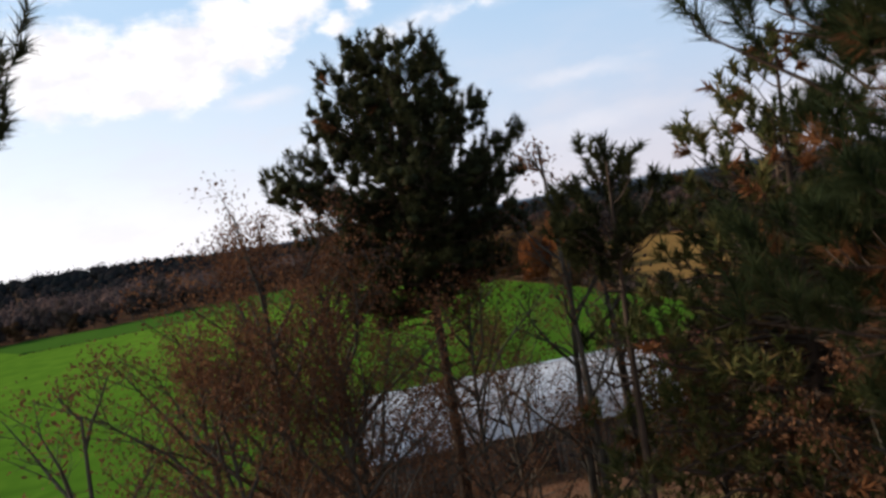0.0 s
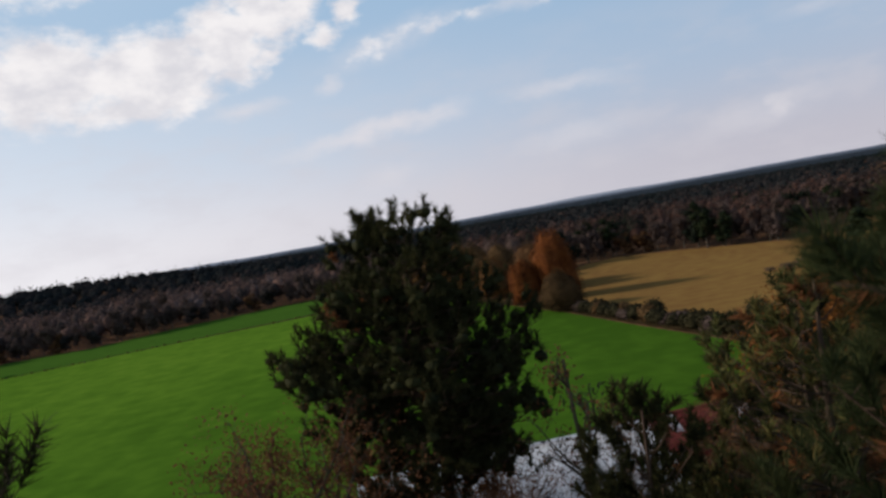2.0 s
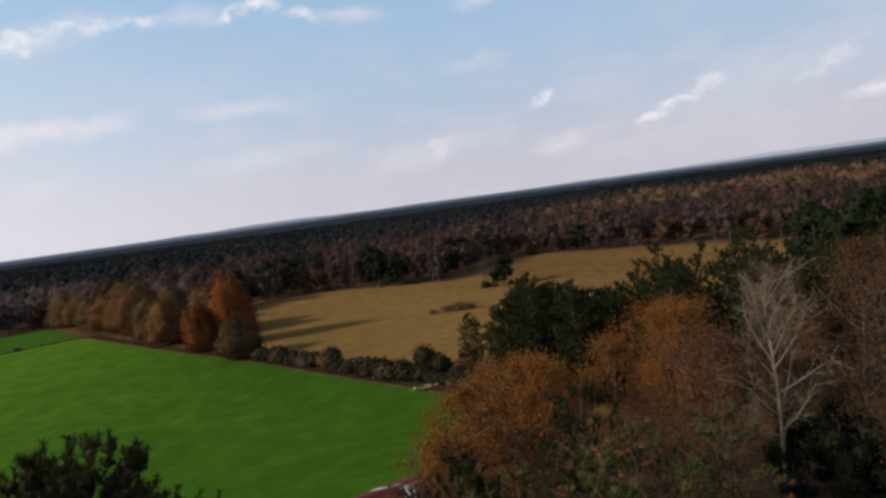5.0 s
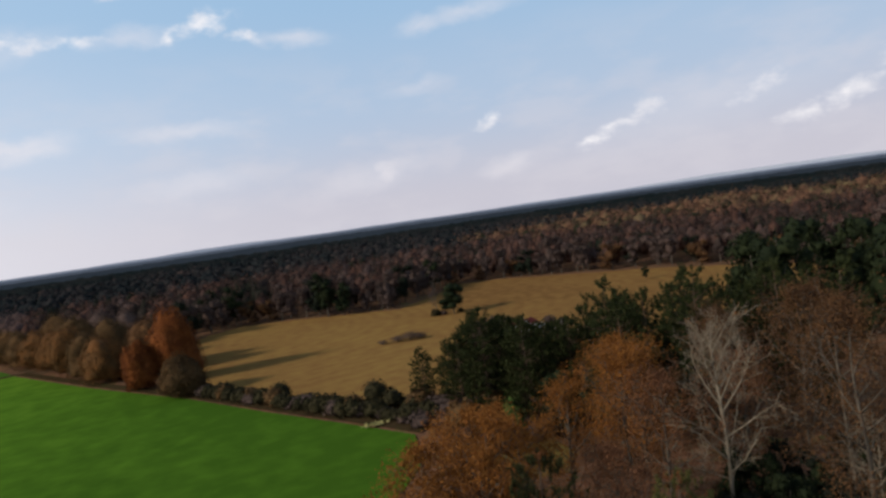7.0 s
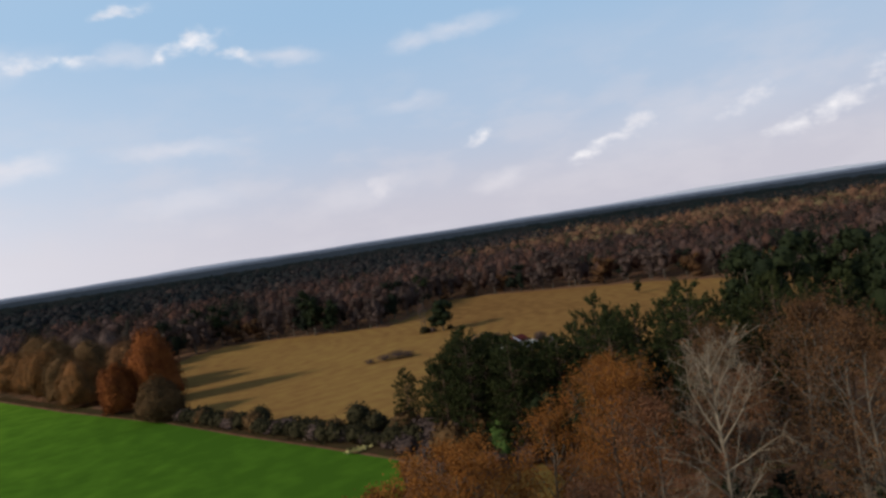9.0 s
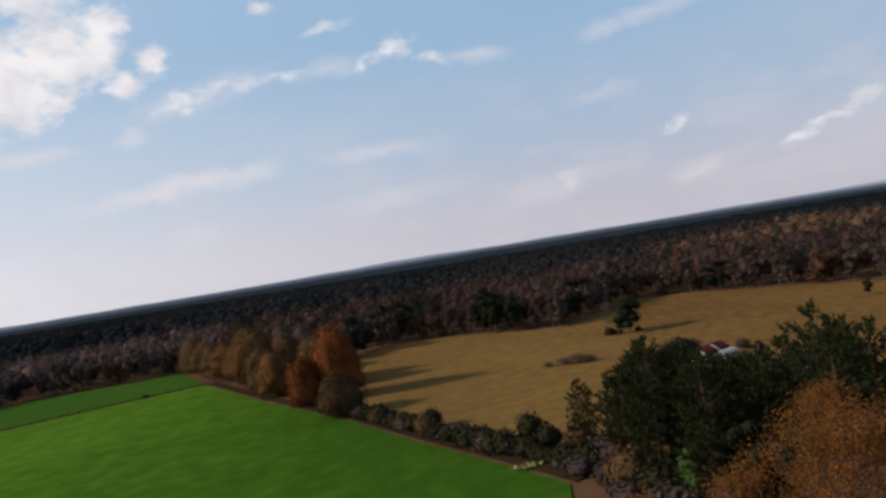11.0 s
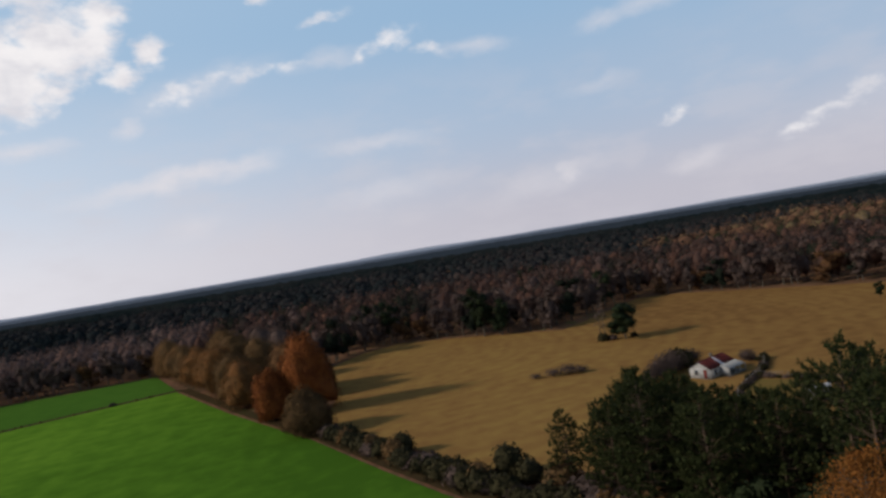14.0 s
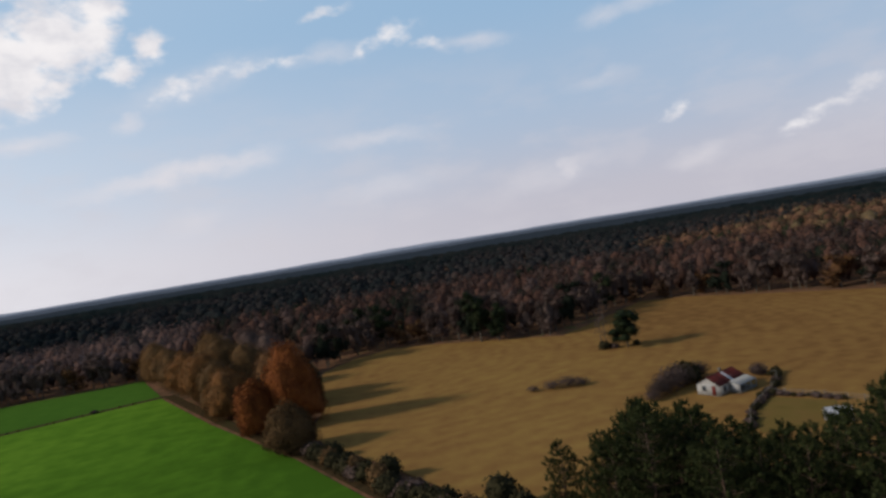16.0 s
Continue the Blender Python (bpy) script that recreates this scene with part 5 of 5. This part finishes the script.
def gable_house(name, x, y, z, turn, length, depth, eave, ridge, roof_mat, wall_mat, sheet, label, category, over=0.35, patch=None, patch_mat=None, boards=0.0):
    """A gabled building whose ridge runs along its own x axis: walls, gables, roof sheets, ridge cap."""
    ob = thing(name, x, y, z, turn, 1.0, label, category)
    t = 0.12
    if boards:
        bm_ = Geo().box(0, 0, eave / 2, boards * 0.94, 0.03, eave).mesh("board", wall_mat)
        n = int(length / boards)
        for side in (-1, 1):
            # solid backing in a dark colour; stands for shade inside where boards are missing
            w_ = part("wall", Geo().box(length / 2, side * (depth / 2 - 0.06), eave / 2, length, 0.06, eave).mesh("wall", M_DARK), ob)
            for i in range(n):
                if side == -1 and length * 0.40 < (i + 0.5) * boards < length * 0.58:
                    continue
                b_ = part("board", bm_, w_)
                b_.location = ((i + 0.5) * boards, side * (depth / 2 - 0.01), 0)
    else:
        for side in (-1, 1):
            part("wall", Geo().box(length / 2, side * (depth / 2 - t / 2), eave / 2, length, t, eave).mesh("wall", wall_mat), ob)
    for gx_ in (t / 2, length - t / 2):
        g = Geo().box(gx_, 0, eave / 2, t, depth - 2 * t, eave)
        g.add([(gx_ - t / 2, -depth / 2 + t, eave), (gx_ - t / 2, depth / 2 - t, eave), (gx_ - t / 2, 0, ridge - 0.1), (gx_ + t / 2, -depth / 2 + t, eave), (gx_ + t / 2, depth / 2 - t, eave), (gx_ + t / 2, 0, ridge - 0.1)], [(0, 2, 1), (3, 4, 5)])
        g.add([(gx_ - t / 2, -depth / 2 + t, eave), (gx_ + t / 2, -depth / 2 + t, eave), (gx_ + t / 2, 0, ridge - 0.1), (gx_ - t / 2, 0, ridge - 0.1), (gx_ - t / 2, depth / 2 - t, eave), (gx_ + t / 2, depth / 2 - t, eave)], [(0, 1, 2, 3), (4, 3, 2, 5)])
        part("gable_wall", g.mesh("gable_wall", wall_mat), ob)
    pitch = math.atan2(ridge - eave, depth / 2)
    slope = depth / 2 / math.cos(pitch) + over
    n = max(2, round((length + 2 * over) / sheet))
    wd = (length + 2 * over) / n
    me, me2 = sheet_mesh("roof_sheet", wd * 1.03, slope, roof_mat), sheet_mesh("roof_sheet", wd * 1.03, slope, patch_mat or roof_mat)
    for side in (-1, 1):
        for i in range(n):
            s = part("roof_sheet", me2 if patch and (side, i) in patch else me, ob)
            cx_ = -over + wd * (i + 0.5)
            y0 = side * (depth / 2 + over * math.cos(pitch))
            z0 = eave - over * math.sin(pitch) + 0.03 + 0.004 * (i % 2)
            s.matrix_basis = pose(cx_, y0, z0, math.degrees(pitch), 0, 0 if side < 0 else 180)
    cap = Geo()
    cap.add([(-over, -0.2, ridge - 0.2 * math.tan(pitch) + 0.07), (length + over, -0.2, ridge - 0.2 * math.tan(pitch) + 0.07), (length + over, 0, ridge + 0.08), (-over, 0, ridge + 0.08), (length + over, 0.2, ridge - 0.2 * math.tan(pitch) + 0.07), (-over, 0.2, ridge - 0.2 * math.tan(pitch) + 0.07)], [(0, 1, 2, 3), (3, 2, 4, 5)])
    part("ridge_cap", cap.mesh("ridge_cap", roof_mat), ob)
    return ob


bz = float(land(0, 38)) - 0.2
barn = gable_house("barn", -7.4, 39.2, bz, 6.0, 16.6, 11.0, 10.1 - bz, 12.0 - bz, M_TIN, M_BOARD, 0.75, "long old barn with a weathered silver tin roof", "barn", boards=0.28)
shed = gable_house("barn", 9.6, 41.2, bz, 6.0, 7.6, 9.5, 10.3 - bz, 12.1 - bz, M_RED_TIN, M_BOARD, 0.75, "barn end with a rusted dark red tin roof", "barn", 0.25, {(-1, 7), (-1, 8), (1, 7)}, M_TIN, boards=0.28)

strip = part("patch_strip", sheet_mesh("patch_strip", 0.55, 1.6, M_TIN), shed, "pale patch on the red roof")
strip.matrix_basis = pose(1.2, -1.75, 12.1 - bz - 0.62, 20.8, 0, 0)

# stacked poles beside the barn
pile = thing("log_pile", -7.5, 25.5, float(land(-7.5, 25.5)), 12, 1.0, "low pile of pale weathered poles on the ground", "log pile")
for i in range(9):
    lg = Geo()
    stem(lg, [(-2.6, 0, 0), (0, 0.02, 0.01), (2.6, 0, 0)], (0.11, 0.10, 0.085), 8)
    p_ = part("pole", lg.mesh("pole", M_POST), pile)
    p_.location = (0.15 * (i % 3), -0.5 + 0.24 * (i % 5), 0.11 + 0.19 * (i // 5))
    p_.rotation_euler = (0, 0, radians(-4 + 3 * (i % 4)))

# ---- farmhouse in the hay field ----
hz = -1.92
house = gable_house("farmhouse", 101.6, 144.2, hz, 20.0, 9.2, 5.4, 2.4, 3.9, M_RED_TIN, M_WHITE, 0.8, "old white farmhouse with a rusted dark red roof", "house", 0.4, {(-1, 6), (1, 3)}, M_TIN)
house.scale = (0.9, 0.9, 0.9)
porch = part("porch_roof", Geo().box(6.4, -4.05, 2.75, 0.02, 0.02, 0.02).mesh("porch_roof", M_TIN), house)
pm = sheet_mesh("porch_sheet", 0.83, 2.9, M_WHITE)
for i in range(8):
    s = part("porch_sheet", pm, porch, "pale metal roof sheet")
    s.matrix_basis = pose(3.7 + 0.8 * i, -5.3, 1.75, 14, 0, 0)
for i in range(4):
    part("porch_post", Geo().box(3.6 + 2.0 * i, -5.1, 0.9, 0.13, 0.13, 1.8).mesh("porch_post", M_WHITE), house)
part("porch_floor", Geo().box(6.4, -4.1, 0.15, 6.4, 2.6, 0.3).mesh("porch_floor", M_BOARD), house)
part("side_wall", Geo().box(3.5, -3.95, 1.0, 0.1, 2.4, 2.0).mesh("side_wall", M_WHITE), house)
for name, gx_, gy_, gz_, sx_, sy_, sz_ in (("door", 5.2, -2.72, 1.15, 0.95, 0.06, 2.05), ("window", 7.4, -2.72, 1.35, 0.9, 0.06, 1.1), ("window", 1.8, -2.72, 1.35, 0.9, 0.06, 1.1), ("window", -0.02, 0.9, 1.4, 0.06, 0.9, 1.1), ("door", -0.02, -1.4, 1.1, 0.06, 0.95, 2.05)):
    w_ = part(name, Geo().box(gx_, gy_, gz_, sx_, sy_, sz_).mesh(name, M_GLASS if name == "window" else M_RED_TIN), house, "dark glass window" if name == "window" else "brown wooden door")
    ax = 0 if sx_ > sy_ else 1
    fr = Geo()
    for k in (-1, 1):
        if ax == 0:
            fr.box(gx_ + k * (sx_ / 2 + 0.05), gy_ - 0.02, gz_, 0.1, 0.09, sz_ + 0.2).box(gx_, gy_ - 0.02, gz_ + k * (sz_ / 2 + 0.05), sx_, 0.09, 0.1)
        else:
            fr.box(gx_ - 0.02, gy_ + k * (sy_ / 2 + 0.05), gz_, 0.09, 0.1, sz_ + 0.2).box(gx_ - 0.02, gy_, gz_ + k * (sz_ / 2 + 0.05), 0.09, sy_, 0.1)
    part("frame", fr.mesh("frame", M_WHITE), w_)
part("chimney", Geo().box(5.5, 0.4, 3.9, 0.5, 0.5, 1.1).box(5.5, 0.4, 4.5, 0.64, 0.64, 0.12).mesh("chimney", M_BOARD), house, "weathered brick chimney")
YARD_THICKET = round_tree_meshes("yard_thicket", 4.2, 3.2, 155, M_GREY_TWIGS, 0.14, 2400, 0.0, 9, None, False)
for i, (x, y, s, k) in enumerate(((98.2, 152, 1.5, 2), (101.5, 154, 1.7, 2), (95.2, 150.5, 1.2, 2), (104.5, 155.5, 1.7, 0), (108, 156.5, 1.3, 2), (92.6, 149, 0.8, 2), (117, 149, 0.9, 2), (119.5, 147.0, 0.6, 0))):
    if k == 2:
        plant("thicket", *YARD_THICKET, x, y, -1.97, 63 * i, s * 0.72, "overgrown leafless thicket beside the farmhouse", "thicket by the farmhouse", category="bush")
    else:
        shrub(x, y, s, k, "dark evergreen bush beside the farmhouse", "thicket by the farmhouse", -1.92)
gable_house("shed", 103.8, 118.4, -1.92, -25, 3.4, 2.8, 1.6, 2.3, M_TIN, M_WHITE, 0.7, "small white shed with a bright tin roof", "shed", 0.2)
field("yard", [(94, 121), (95.5, 125.5), (102.4, 132.1), (107.7, 135.5), (113, 126), (108.2, 119), (102.9, 117)], 6.0, 0.16, M_YARD, "mown yellow-green yard beside the farmhouse", "yard")


def fence(points, label):
    ob = thing("fence", points[0][0], points[0][1], -1.92, 0, 1.0, label, "fence")
    pts = np.array(points, float) - points[0]
    post = Geo().box(0, 0, 0.6, 0.12, 0.12, 1.3).mesh("post", M_POST)
    for (ax, ay), (bx, by) in zip(pts[:-1], pts[1:]):
        n = max(1, int(math.hypot(bx - ax, by - ay) / 2.4))
        for i in range(n + 1):
            p_ = part("post", post, ob)
            p_.location = (ax + (bx - ax) * i / n, ay + (by - ay) * i / n, 0)
        for hgt in (0.45, 0.8, 1.1):
            g = Geo()
            segs(g, (ax, ay, hgt), (bx, by, hgt), 0.02, 0.02, 4)
            part("rail", g.mesh("rail", M_WIRE), ob)


fence([(94.5, 124), (99.2, 130), (108.7, 137), (114.4, 141), (118.3, 145.5), (117.5, 151.5)], "grey post fence overgrown with weeds")
fence([(108.9, 136.8), (111.7, 131.5), (114.4, 125), (117.5, 117)], "weedy post fence along the yard")
r_f = np.random.default_rng(43)
for (ax, ay), (bx, by), n in (((94.5, 124), (99.2, 130), 10), ((99.2, 130), (108.7, 137), 16), ((108.7, 137), (114.4, 141), 12), ((114.4, 141), (118.3, 145.5), 12), ((118.3, 145.5), (117.5, 151.5), 8), ((109, 136.8), (114.4, 125), 16)):
    for i in range(n):
        u = (i + r_f.uniform(0, 1)) / n
        shrub(ax + (bx - ax) * u + r_f.uniform(-0.5, 0.5), ay + (by - ay) * u + r_f.uniform(-0.5, 0.5), r_f.uniform(0.22, 0.48), int(r_f.choice([2, 2, 0])), "low weeds along the fence", "fence weeds", -1.92)

# ---- cones on the near pine ----
cone = Geo()
cz_ = np.linspace(0, 0.13, 9)
stem(cone, np.c_[np.zeros(9), np.zeros(9), cz_], 0.03 * np.sin(np.linspace(0.25, 3.0, 9)) + 0.004, 9)
cone_me = cone.mesh("cone", M_CONE)
tip_at = np.empty(len(NEAR[1].vertices) * 3)
NEAR[1].vertices.foreach_get("co", tip_at)
tip_at = tip_at.reshape(-1, 3)
for cx_, cy_, cz0, tx in ((-2.6, 0.3, 15.6, 170), (-2.4, -0.2, 15.9, 160), (-2.2, 0.5, 15.4, 175), (-3.0, -0.6, 14.9, 165)):
    c_ = part("cone", cone_me, near_pine, "small reddish-brown pine cone")
    k_ = np.argmin(((tip_at - (cx_, cy_, cz0)) ** 2).sum(1))
    c_.matrix_basis = pose(*tip_at[k_], tx, 10, 30)
